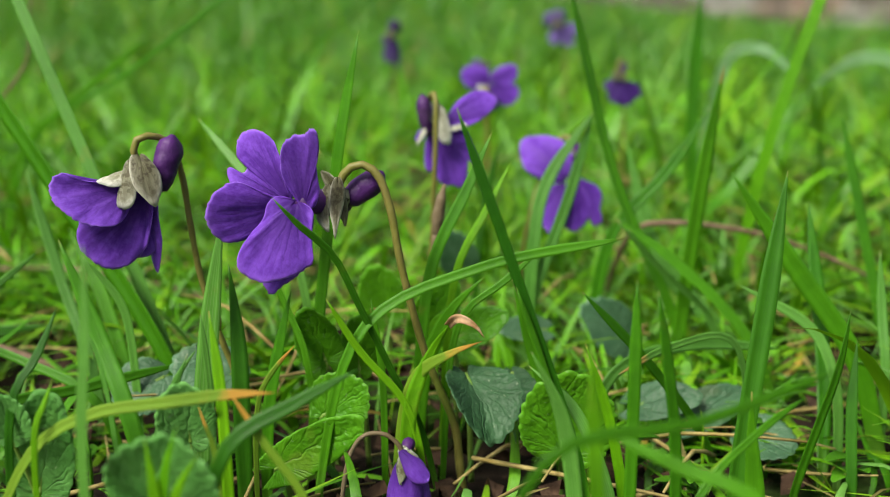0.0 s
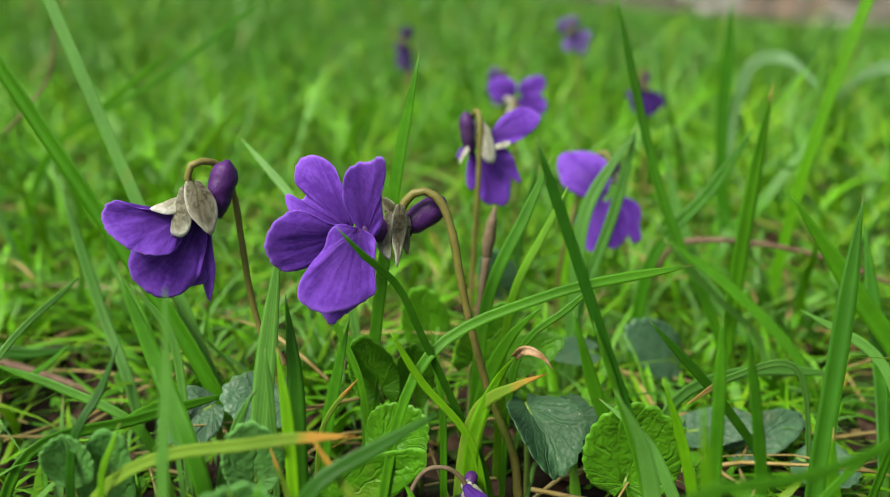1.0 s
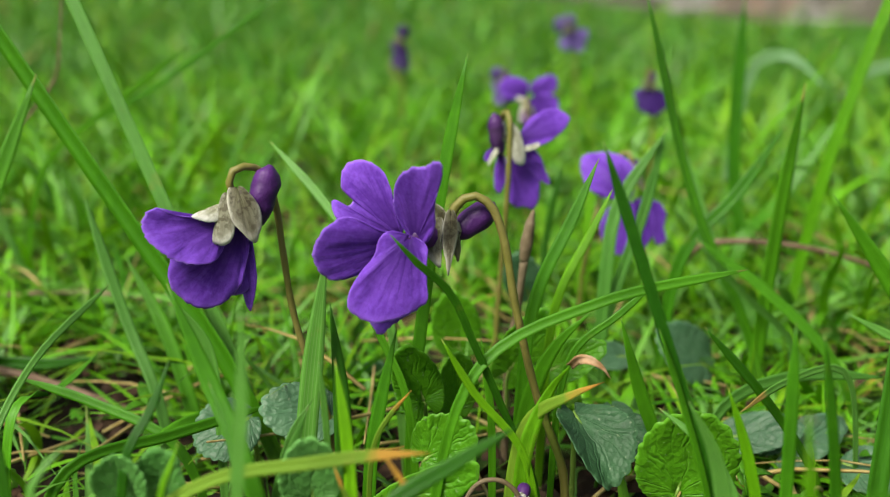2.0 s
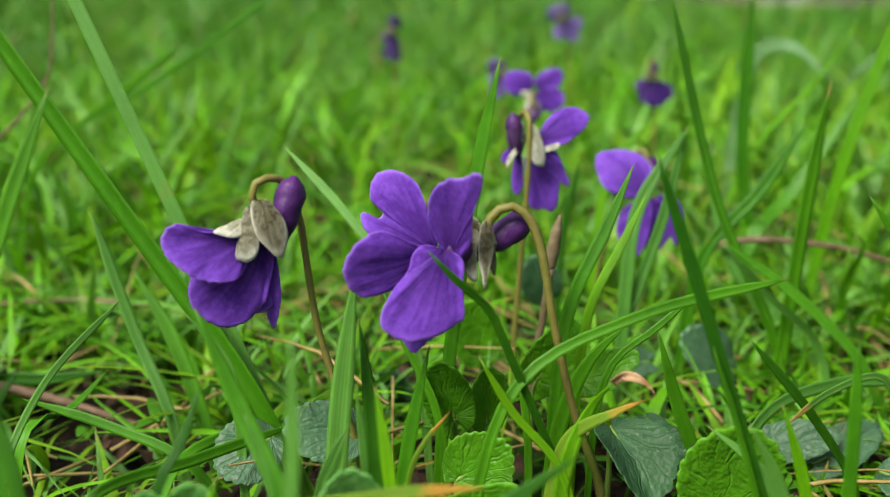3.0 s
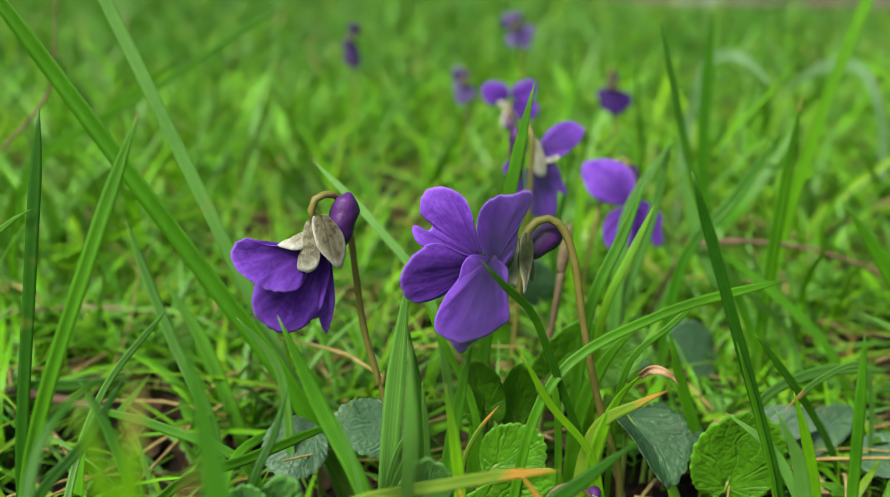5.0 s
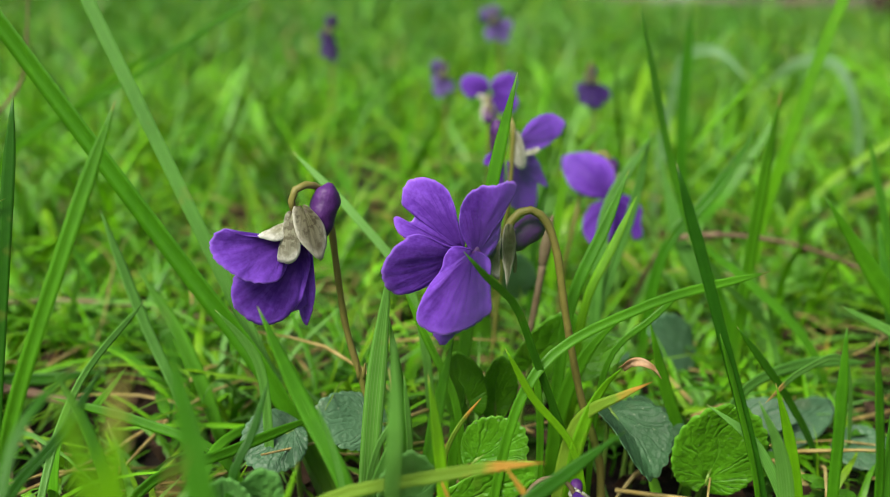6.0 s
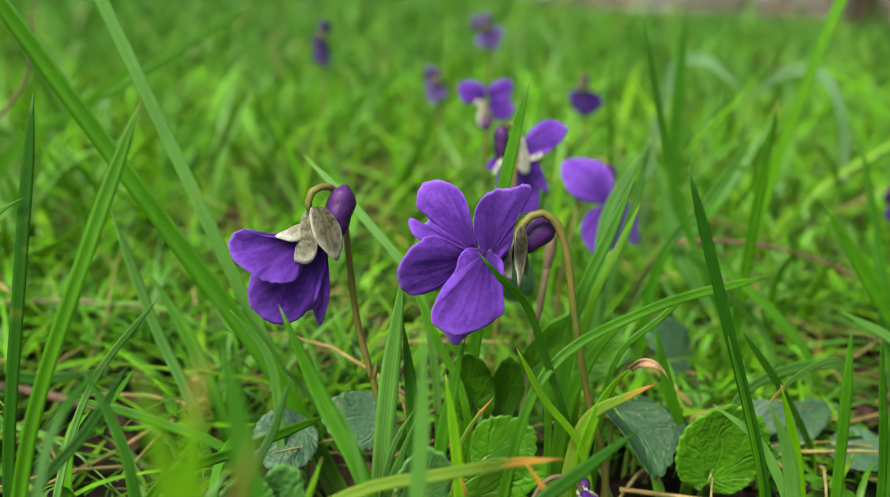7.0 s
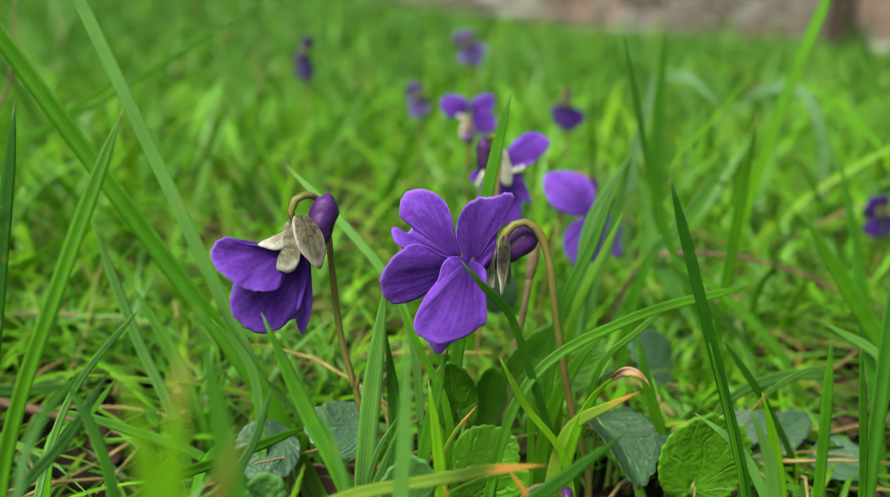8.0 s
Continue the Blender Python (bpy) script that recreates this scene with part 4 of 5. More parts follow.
# the open flower beside it, one petal nibbled
violet(
    [(26.6, 146, -2), (25.8, 145.4, 5), (25.2, 145, 10), (21.4, 143, 20.7), (18.3, 141.6, 33.1), (16.7, 141.6, 41.5), (15.3, 142, 44.9), (13.5, 142, 46.1), (11.7, 142, 45.5), (10.6, 142, 43.7), (10.0, 142, 42.2)],
    [],
    [
        ((10.6, 141.8, 43.0), (11.4, 140.4, 38.6), 1.5, (0.5, -0.85, 0.1)),
        ((10.2, 143.0, 42.6), (8.0, 145.0, 44.8), 2.2, (-0.2, 0.8, 0.5)),
    ],
    ((11.2, 143.6, 41.2), (16.0, 144.6, 44.6), 1.75),
    "open purple violet with a nibbled upper petal",
    0.52,
    dull_sepal,
    shaped=[
        ((6.0, 141.2, 41.1), (2.5, 139.0, 30.4), (0.0, -0.98, 0.2), [(0.4, 1.0), (1.7, 2.6), (6.3, 3.5), (9.2, 2.9), (11.5, 0.8), (11.6, 0.0), (10.5, -0.7), (8.5, -2.2), (4.4, -2.2), (1.1, -1.8), (0.3, -0.8)], 0.05, 0.15),
        ((4.9, 140.2, 41.7), (0.5, 142.2, 50.2), (-0.41, -0.91, 0.0), [(0.7, -1.4), (2.2, -3.2), (3.8, -4.7), (5.3, -5.6), (6.7, -5.7), (7.5, -5.3), (7.2, -4.8), (6.3, -4.5), (6.0, -3.9), (6.4, -3.3), (7.3, -3.4), (8.1, -4.1), (8.9, -3.9), (10.1, -2.9), (10.4, -1.3), (9.7, 0.4), (8.0, 1.7), (5.9, 1.9), (3.6, 1.2), (1.3, 0.7), (0.4, 0.3)], 0.10, -0.12),
        ((6.4, 139.8, 41.0), (7.4, 134.5, 50.3), (-0.49, -0.78, -0.39), [(0.3, -0.7), (1.0, -1.4), (3.3, -2.8), (5.6, -3.4), (7.8, -3.2), (9.4, -2.3), (10.7, -0.3), (12.3, 1.0), (12.8, 2.0), (11.4, 2.2), (8.5, 1.8), (5.8, 1.6), (3.2, 1.9), (0.8, 1.5), (0.2, 0.8)], -0.08, -0.12),
        ((5.1, 139.6, 41.6), (-4.7, 137.8, 40.3), (0.21, -0.93, -0.31), [(0.4, 0.5), (1.4, 1.2), (3.3, 2.1), (4.9, 3.4), (6.4, 4.0), (8.1, 3.7), (9.6, 2.3), (10.5, 0.3), (10.4, -2.2), (9.0, -3.9), (6.7, -4.0), (4.7, -3.2), (2.5, -2.1), (0.6, -0.9)], 0.08, 0.04),
        ((5.8, 138.6, 42.1), (2.5, 136.3, 32.5), (0.10, -0.97, 0.20), [(0.0, 0.8), (0.2, 2.4), (1.3, 3.2), (3.5, 3.2), (5.3, 3.9), (7.6, 4.5), (9.3, 4.5), (10.4, 3.5), (10.8, 1.9), (10.4, 0.0), (9.4, -1.7), (8.0, -3.3), (6.5, -4.2), (4.5, -3.5), (2.4, -2.8), (0.5, -2.2), (0.0, -1.0)], 0.08, 0.03),
    ],
    shaped_sepals=[
        ((9.4, 141.6, 43.7), (8.7, 140.6, 38.0), (-0.50, -0.86, 0.1), [(0.2, 0.5), (0.8, 0.8), (2.7, 1.2), (4.5, 1.3), (5.2, 0.5), (6.0, -0.7), (4.9, -0.8), (2.9, -0.6), (0.9, -0.6), (0.2, -0.3)], 0.12, 0.2, broad_sepal),
        ((10.6, 141.0, 44.7), (10.2, 139.6, 37.0), (0.10, -0.99, 0.1), [(0.1, 0.4), (0.7, 0.7), (2.5, 0.9), (4.5, 0.8), (6.1, 0.4), (7.8, 0.0), (6.1, -0.3), (4.1, -0.7), (2.5, -0.9), (1.0, -0.7), (0.1, -0.3)], 0.12, 0.25, olive_sepal),
    ],
)
# seen from behind, two petals raised
violet(
    [(35.0, 263, -2), (34.5, 262, 14), (34.0, 261, 25.4), (33.4, 258, 40), (33.0, 257, 46.6), (33.2, 258.5, 48.4), (33.4, 260, 46.6)],
    [],
    [((33.2, 260, 46.8), (31.6, 258, 42.6), 2.2, (0, -1, 0), white_sepal), ((33.6, 260, 46.8), (34.6, 258, 42.8), 2.2, (0, -1, 0), white_sepal), ((33.4, 260.6, 46.8), (31.0, 261, 48.6), 2.0, (0, -1, 0), white_sepal)],
    ((33.4, 260.5, 45.6), (33.2, 256.6, 42.2), 1.6),
    "purple violet seen from behind with raised petals",
    shaped=[
        ((33.8, 262.4, 49.1), (28.0, 262.6, 51.5), (0.0, -1.0, 0.1), [(0.2, -0.8), (2.1, -2.1), (3.4, -3.3), (5.2, -2.6), (7.0, -0.9), (6.6, 1.4), (4.1, 2.7), (1.6, 2.7), (0.2, 1.4)], 0.05, 0.1),
        ((34.5, 262.4, 49.4), (40.4, 262.7, 52.4), (0.0, -1.0, 0.1), [(0.1, -0.9), (1.5, -2.0), (4.1, -2.2), (6.7, -1.2), (6.9, 0.7), (5.1, 2.4), (2.3, 1.8), (0.6, 1.0)], 0.05, 0.1),
        ((34.9, 262.0, 48.6), (41.0, 261.7, 45.8), (0.0, -1.0, 0.1), [(0.0, -0.6), (2.4, -2.0), (5.4, -2.2), (6.7, -0.6), (6.6, 1.6), (4.8, 3.3), (2.5, 3.0), (0.2, 1.1)], 0.05, 0.1),
        ((34.3, 261.6, 48.3), (33.6, 261.0, 42.6), (0.0, -1.0, 0.1), [(0.7, 1.0), (3.3, 1.8), (5.2, 1.2), (6.0, -0.6), (5.2, -2.1), (3.0, -2.4), (0.4, -1.2)], 0.05, 0.2),
    ],
)
# its stalk stands before it
violet(
    [(20.6, 193, -2), (20.5, 192, 9.2), (21.3, 190, 26.2), (21.7, 187.6, 36.4), (22.0, 187, 45.7), (21.9, 187.4, 50.8), (21.4, 188.8, 51.8), (20.8, 190, 50.2)],
    [],
    [],
    ((20.6, 190.8, 44.4), (19.6, 189.0, 51.4), 1.35),
    "purple violet with white sepals behind its stalk",
    shaped=[
        ((21.0, 191.5, 44.5), (20.6, 191.6, 38.0), (-0.3, -0.95, 0.0), [(0.3, 0.5), (2.1, 0.8), (4.6, 0.8), (6.3, 0.4), (6.7, -0.3), (5.6, -1.0), (1.9, -0.9), (0.2, -0.6)], 0.05, 0.2),
        ((20.0, 192.5, 45.2), (18.4, 192.6, 43.4), (-0.2, -0.97, 0.1), [(-0.4, 0.0), (0.6, 0.5), (1.7, 0.5), (2.5, 0.1), (2.5, -0.6), (1.6, -0.9), (0.4, -0.8)], 0.05, 0.1),
        ((24.4, 190.4, 45.1), (28.8, 190.6, 39.6), (0.3, -0.93, 0.2), [(0.1, -0.2), (0.9, -1.6), (2.0, -2.1), (4.3, -1.4), (7.6, -0.2), (6.9, 0.3), (4.8, 0.9), (2.9, 1.2), (0.9, 0.8)], 0.06, 0.1),
        ((22.5, 189.8, 44.4), (24.9, 189.6, 35.5), (0.1, -0.99, 0.05), [(0.1, 1.0), (3.3, 1.6), (5.7, 2.1), (7.8, 2.0), (8.8, 1.1), (8.9, 0.1), (9.7, -1.2), (9.1, -2.4), (6.7, -3.4), (4.4, -4.1), (2.5, -3.8), (1.1, -2.4), (0.1, -1.0)], 0.06, 0.12),
        ((23.3, 190.2, 46.5), (32.2, 192.1, 50.2), (0.05, -0.93, 0.36), [(0.4, -0.5), (1.7, -1.2), (3.4, -2.4), (5.7, -3.0), (8.2, -2.7), (9.5, -1.7), (10.1, 0.0), (8.7, 1.3), (5.9, 2.1), (3.7, 2.3), (1.5, 1.8), (0.3, 0.8)], 0.06, 0.08),
    ],
    shaped_sepals=[
        ((22.1, 187.6, 49.9), (23.6, 187.1, 43.1), (0.15, -0.98, 0.1), [(0.2, 0.3), (2.0, 0.7), (4.1, 1.0), (5.8, 0.9), (6.8, 0.3), (7.1, -0.7), (6.0, -1.3), (3.9, -1.4), (1.4, -1.2), (0.1, -0.5)], 0.12, 0.2, white_sepal),
        ((24.4, 187.8, 45.6), (27.1, 188.5, 46.3), (0.1, -0.86, 0.5), [(0.2, -0.5), (1.4, -0.4), (2.8, -0.4), (3.0, 0.0), (2.3, 0.5), (1.0, 0.5), (0.0, 0.4)], 0.08, 0.1, white_sepal),
        ((20.1, 189.4, 45.6), (18.8, 189.2, 42.8), (-0.3, -0.93, 0.2), [(-0.4, -0.2), (0.6, 0.3), (2.1, 0.4), (3.3, 0.0), (2.5, -0.2), (1.5, -0.4), (0.4, -0.6)], 0.08, 0.1, white_sepal),
    ],
)
# hooded flower
violet(
    [(38.0, 211, -2), (38.4, 210.5, 9), (38.8, 210, 18.4), (40.2, 209.6, 26.6), (42.9, 212.5, 35.4), (46.0, 214.5, 41.0), (47.9, 214, 41.4), (48.0, 213, 39.4)],
    [],
    [((47.6, 212.4, 39.2), (45.0, 211.4, 35.2), 2.0, (0, -1, 0.2)), ((48.2, 212.6, 39.0), (50.2, 211.6, 34.6), 2.0, (0.3, -0.9, 0.1)), ((48.0, 213.4, 39.2), (46.6, 215.0, 35.2), 2.0, (0, 1, 0.1))],
    ((47.6, 211.8, 37.0), (50.0, 215.6, 39.6), 1.5),
    "hooded purple violet hanging over the grass",
    shaped=[
        ((47.5, 207.6, 33.7), (48.9, 206.7, 23.8), (0.1, -0.99, 0.1), [(0.7, 0.4), (5.0, 1.5), (8.5, 2.1), (9.6, 1.3), (9.9, 0.2), (8.9, -1.9), (6.9, -3.3), (3.6, -3.7), (1.2, -2.3), (0.1, -0.9)], 0.05, 0.2),
        ((48.5, 207.0, 34.0), (53.4, 207.2, 26.9), (0.25, -0.96, 0.15), [(0.4, 0.6), (2.2, -0.1), (4.8, 0.1), (7.6, 1.7), (9.7, 1.9), (9.8, 0.4), (7.6, -0.8), (5.7, -2.6), (3.8, -3.1), (1.7, -2.0), (0.1, -0.8)], 0.06, 0.15),
        ((46.3, 206.4, 33.6), (43.4, 204.9, 24.2), (-0.15, -0.97, 0.2), [(0.6, 1.2), (2.1, 3.1), (5.0, 3.8), (7.3, 3.2), (9.1, 1.5), (10.1, -0.4), (10.0, -1.7), (7.8, -2.1), (4.9, -2.3), (2.2, -2.0), (0.3, -1.0)], 0.06, 0.12),
        ((46.9, 206.8, 34.0), (38.4, 211.3, 38.9), (-0.2, -0.87, 0.45), [(0.6, -1.0), (2.5, -2.0), (5.2, -2.9), (7.9, -2.8), (10.1, -1.2), (11.6, 0.2), (12.0, 2.4), (10.3, 4.4), (7.8, 5.6), (4.9, 6.0), (2.3, 4.7), (0.8, 2.3)], 0.14, 0.12),
    ],
)
# small dark one further off
violet(
    [(74.5, 303, -2), (74.2, 303, 20), (74.4, 303.5, 38), (74.2, 303.6, 50), (73.0, 303, 53.4), (71.8, 302, 52.2), (72.2, 302, 49.8)],
    [
        ((72.6, 302, 47.6), (70.8, 300.8, 41.4), 5.4, (-0.3, -0.9, 0.2), 0.08, 0.4),
        ((73.2, 302, 47.6), (78.8, 301.4, 43.4), 5.2, (0.3, -0.9, 0.3), 0.08, 0.4),
        ((72.8, 301.6, 47.6), (74.8, 300.2, 40.6), 6.0, (0, -1, 0.1), 0.08, 0.4),
        ((72.8, 302.6, 47.6), (73.0, 304, 41.6), 5.4, (0, -1, 0.1), 0.08, 0.4),
        ((72.4, 302.4, 47.8), (68.6, 302.4, 45.2), 3.8, (-0.2, -0.9, 0.4), 0.08, 0.4),
    ],
    [((72.0, 301.8, 50.4), (70.6, 300.4, 47.2), 2.2, (0, -1, 0.2)), ((72.4, 301.6, 50.4), (74.2, 300.6, 47.0), 2.2, (0, -1, 0.2))],
    ((72.6, 303, 48.4), (74.2, 304.2, 52.4), 1.3),
    "small dark purple violet among the grass",
    sepal_material=dull_sepal,
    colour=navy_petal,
)
violet(
    [(68.8, 402, -2), (68.8, 402, 20), (68.7, 401.6, 40), (67.6, 401, 62), (65.6, 400.6, 67.4), (64.2, 400.2, 66.4), (64.4, 400, 64.2)],
    [
        ((65.6, 400, 62.5), (60.0, 399.4, 66.4), 6.0, (-0.2, -0.95, 0.2), 0.05, 0.25),
        ((66.2, 400, 62.8), (64.6, 400.4, 68.6), 6.0, (0, -0.95, 0.3), 0.05, 0.25),
        ((66.0, 399.6, 62.0), (63.2, 398.8, 55.6), 5.6, (-0.1, -1, 0.1), 0.05, 0.25),
        ((66.8, 400, 62.0), (72.6, 399.4, 60.6), 5.6, (0.2, -0.95, 0.2), 0.05, 0.25),
        ((66.4, 399.8, 61.8), (70.8, 399.2, 55.0), 5.4, (0.1, -1, 0.1), 0.05, 0.25),
    ],
    [((64.6, 399.8, 64.6), (63.4, 398.2, 61.0), 2.2, (0, -1, 0.1)), ((64.9, 399.8, 64.6), (66.6, 398.4, 61.4), 2.2, (0, -1, 0.1))],
    ((65.0, 400.4, 63.2), (66.8, 402.6, 66.0), 1.4),
    "faded purple violet further off in the lawn",
    sepal_material=dull_sepal,
    colour=faded_petal,
)
violet(
    [(3.2, 395, -2), (3.1, 395, 16), (3.1, 395, 32), (3.4, 395.4, 54), (3.0, 395, 62.4), (2.0, 394.4, 62.6), (1.8, 394, 60.4)],
    [
        ((2.4, 394, 58.6), (4.8, 393.6, 64.4), 5.0, (0.3, -0.9, 0.2), 0.05, 0.3),
        ((2.2, 394, 57.8), (0.6, 393.2, 48.8), 5.2, (-0.4, -0.9, 0.1), 0.05, 0.3),
        ((2.6, 394, 57.8), (4.2, 393.2, 47.6), 5.0, (0.2, -1, 0.1), 0.05, 0.3),
        ((2.2, 394.2, 58.4), (-0.8, 394.2, 56.0), 4.0, (-0.3, -0.9, 0.1), 0.05, 0.3),
        ((2.6, 394.4, 58.2), (3.4, 396.4, 50.0), 5.0, (0, -1, 0.1), 0.05, 0.3),
    ],
    [((1.8, 393.8, 60.6), (1.0, 392.6, 57.0), 2.0, (0, -1, 0.1)), ((2.1, 393.8, 60.6), (3.4, 392.8, 57.4), 2.0, (0, -1, 0.1))],
    ((2.4, 394.4, 59.6), (3.8, 396.2, 62.8), 1.3),
    "narrow dull violet half hidden in the grass",
    sepal_material=dull_sepal,
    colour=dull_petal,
)
violet(
    [(36.5, 337, -2), (36.2, 336.6, 18), (36.0, 336, 34), (36.4, 336, 46), (35.6, 335.6, 51.6), (34.4, 335, 51.0), (34.4, 334.8, 49.0)],
    [
        ((34.8, 334.8, 47.8), (31.4, 334.0, 51.6), 4.6, (-0.2, -0.95, 0.2), 0.05, 0.25),
        ((34.9, 334.8, 47.2), (33.6, 334.0, 40.4), 4.8, (-0.1, -1, 0.1), 0.05, 0.25),
        ((35.2, 334.8, 47.4), (37.8, 334.2, 42.4), 4.2, (0.3, -0.9, 0.1), 0.05, 0.25),
        ((34.9, 335, 47.6), (31.6, 335.2, 45.4), 4.0, (-0.3, -0.9, 0.1), 0.05, 0.25),
        ((35.2, 335.2, 47.6), (36.2, 337, 41.4), 4.4, (0, -1, 0.1), 0.05, 0.25),
    ],
    [((34.4, 334.6, 49.2), (33.6, 333.4, 46.2), 2.0, (0, -1, 0.1)), ((34.6, 334.6, 49.2), (35.8, 333.6, 46.0), 2.0, (0, -1, 0.1))],
    ((34.9, 335.2, 48.4), (36.4, 336.4, 50.8), 1.2),
    "small bluish violet deep in the grass",
    sepal_material=dull_sepal,
    colour=faded_petal,
)
violet(
    [(138, 242, -2), (138, 241.6, 10), (138, 241, 22), (137.2, 240.6, 29.6), (136, 240, 30.2), (135.6, 240, 28.4)],
    [
        ((136, 240, 27.4), (131.6, 239.4, 29.4), 5.0, (-0.2, -0.95, 0.2), 0.05, 0.25),
        ((136.2, 240, 27.2), (136.2, 239.4, 31.8), 5.0, (0, -0.95, 0.2), 0.05, 0.25),
        ((136.1, 239.8, 26.8), (133.8, 239.0, 20.8), 5.4, (-0.1, -1, 0.1), 0.05, 0.25),
        ((136.4, 240, 26.8), (140.6, 239.4, 25.4), 4.8, (0.2, -0.95, 0.2), 0.05, 0.25),
        ((136.3, 239.8, 26.6), (138.6, 239.2, 21.0), 4.8, (0.1, -1, 0.1), 0.05, 0.25),
    ],
    [((135.7, 239.8, 28.6), (134.8, 238.6, 25.8), 2.0, (0, -1, 0.1)), ((135.9, 239.8, 28.6), (137.2, 238.8, 25.8), 2.0, (0, -1, 0.1))],
    ((136, 240.4, 27.8), (137.6, 242, 30.0), 1.2),
    "low dark violet in the lawn's shade",
    sepal_material=dull_sepal,
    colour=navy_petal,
)
# a half-open flower close to the soil
violet(
    [(10.2, 135.5, -2), (10.8, 135, 4), (12.2, 135, 11.0), (13.9, 135, 13.2), (16.2, 135, 13.4), (17.9, 135, 12.2), (18.6, 135, 10.9)],
    [
        ((18.8, 134.8, 10.6), (17.2, 133.4, 2.6), 4.0, (-0.5, -0.85, 0.1), 0.10, 0.6),
        ((19.2, 134.6, 10.8), (19.4, 132.6, 2.0), 4.4, (0.1, -0.98, 0.1), 0.10, 0.6),
        ((19.6, 135.0, 10.8), (21.6, 134.6, 3.0), 4.0, (0.6, -0.75, 0.1), 0.10, 0.6),
        ((19.2, 135.4, 10.6), (19.0, 137.0, 2.6), 4.2, (0, -1, 0.1), 0.10, 0.5),
        ((18.4, 134.6, 11.4), (21.8, 132.8, 8.0), 3.0, (0.2, -0.5, 0.85), 0.20, 0.4),
    ],
    [((18.8, 134.4, 11.2), (18.4, 133.2, 7.4), 1.6, (-0.2, -1, 0.1)), ((19.2, 134.6, 11.2), (21.2, 134.0, 8.4), 1.6, (0.3, -0.9, 0.1))],
    ((18.8, 135.4, 10.8), (19.6, 137.4, 11.6), 0.9),
    "half-open violet drooping close to the soil",
    0.30,
    skin=brown_stalk,
)


def bracts(root, at, size, material):
    """A pair of tiny pointed bracts half-way up a flower's stalk."""
    base = root.location
    for dx in (-0.45, 0.5):
        a = Vector(at) + Vector((dx * 0.5, -0.3, -0.4))
        t = Vector(at) + Vector((dx * size, -0.5, size * 1.9))
        part("bract", petal_mesh(a, t, size * 0.55, (0, -1, 0.1), 0.05, 0.4, base, None, 0.75, 0.0, 8, 4, 0.0002), material, root, "tiny pointed olive bract")


def faded_stalk():
    """The stalk of a flower that is over, closed at the top."""
    o = V((20.2, 170, -2))
    root = thing("faded_flower_stalk", o, "brown stalk of a faded violet with a closed tip", "flower stalk")
    pts = [V(p) - o for p in ((20.2, 170, -2), (20.4, 169.5, 10), (20.7, 169, 18), (21.6, 168, 24.5), (22.4, 167, 32.6))]
    part("stalk", tube(bmesh.new(), pts, [0.0007, 0.0006, 0.00055, 0.0006], 20), brown_stalk, root)
    pts = [V(p) - o for p in ((22.3, 167.1, 31.8), (22.7, 167, 35), (23.2, 167, 38.0), (23.6, 167.2, 39.6))]
    part("closed_bud", tube(bmesh.new(), pts, [0.0006, 0.00095, 0.0009, 0.0007, 0.0002], 12), brown_stalk, root, "dry closed bud")


faded_stalk()

bracts(nodding, (-7.0, 148.0, 23.0), 1.1, stalk_skin)

# ---- violet leaves ----
DULL = "dull grey-green old violet leaf lying in the grass"
OLD, YOUNG = "dark glossy old violet leaf lying in the grass", "bright green scalloped violet leaf among the grass"
UNDER, FOLDED = "bright green violet leaf under the open flower", "dark violet leaf folded along its midrib"
LEAN, SMALL = "grey-green violet leaf leaning against the grass", "small rounded grey-green leaf in the grass"
violet_leaf((8.3, 148.5, -1.0), (7.5, 143.5, 12.1), (13.2, 142.0, 17.1), 8.6, (0.05, -0.9, 0.42), 0.16, -0.1, leaf_fresh, YOUNG, True)
violet_leaf((39.9, 146.0, -1.0), (39.1, 141.0, 8.2), (40.7, 138.0, 20.4), 12.4, (-0.1, -0.92, 0.38), 0.22, -0.08, leaf_fresh, YOUNG, True)
violet_leaf((-3.7, 154.0, -1.0), (-4.5, 149.0, 15.7), (-13.4, 148.0, 17.6), 8.0, (0.0, -0.75, 0.66), 0.1, 0.06, leaf_sky_grey, DULL, True)
violet_leaf((-15.0, 157.0, -1.0), (-15.8, 152.0, 14.4), (-22.0, 149.0, 11.4), 9.0, (-0.1, -0.75, 0.66), 0.1, 0.08, leaf_sky_grey, DULL, True)
violet_leaf((27.6, 151.0, -1.0), (26.8, 146.0, 16.9), (30.0, 138.0, 10.8), 10.0, (0.4, -0.8, 0.45), 0.55, 0.1, leaf_old, FOLDED, True)
violet_leaf((34.5, 157.0, -1.0), (33.7, 152.0, 12.8), (38.8, 147.0, 9.8), 7.0, (0.2, -0.75, 0.6), 0.12, 0.05, leaf_old, OLD, True)
violet_leaf((12.6, 156.0, -1.0), (11.8, 151.0, 15.8), (11.8, 149.0, 24.3), 5.6, (0.2, -0.92, 0.35), 0.4, -0.1, leaf_fresh, UNDER, True)
violet_leaf((8.3, 154.0, -1.0), (7.5, 149.0, 17.8), (5.1, 147.0, 25.5), 6.4, (-0.1, -0.9, 0.4), 0.2, -0.1, leaf_fresh, UNDER)
violet_leaf((14.6, 185.0, -1.0), (13.8, 180.0, 13.9), (12.1, 178.0, 24.0), 8.0, (-0.1, -0.95, 0.3), 0.18, -0.05, leaf_fresh, YOUNG, True)
violet_leaf((-21.8, 129.0, -1.0), (-22.3, 124.0, 10.5), (-19.3, 121.0, 23.4), 7.6, (0.1, -0.93, 0.35), 0.2, -0.06, leaf_grey, SMALL)
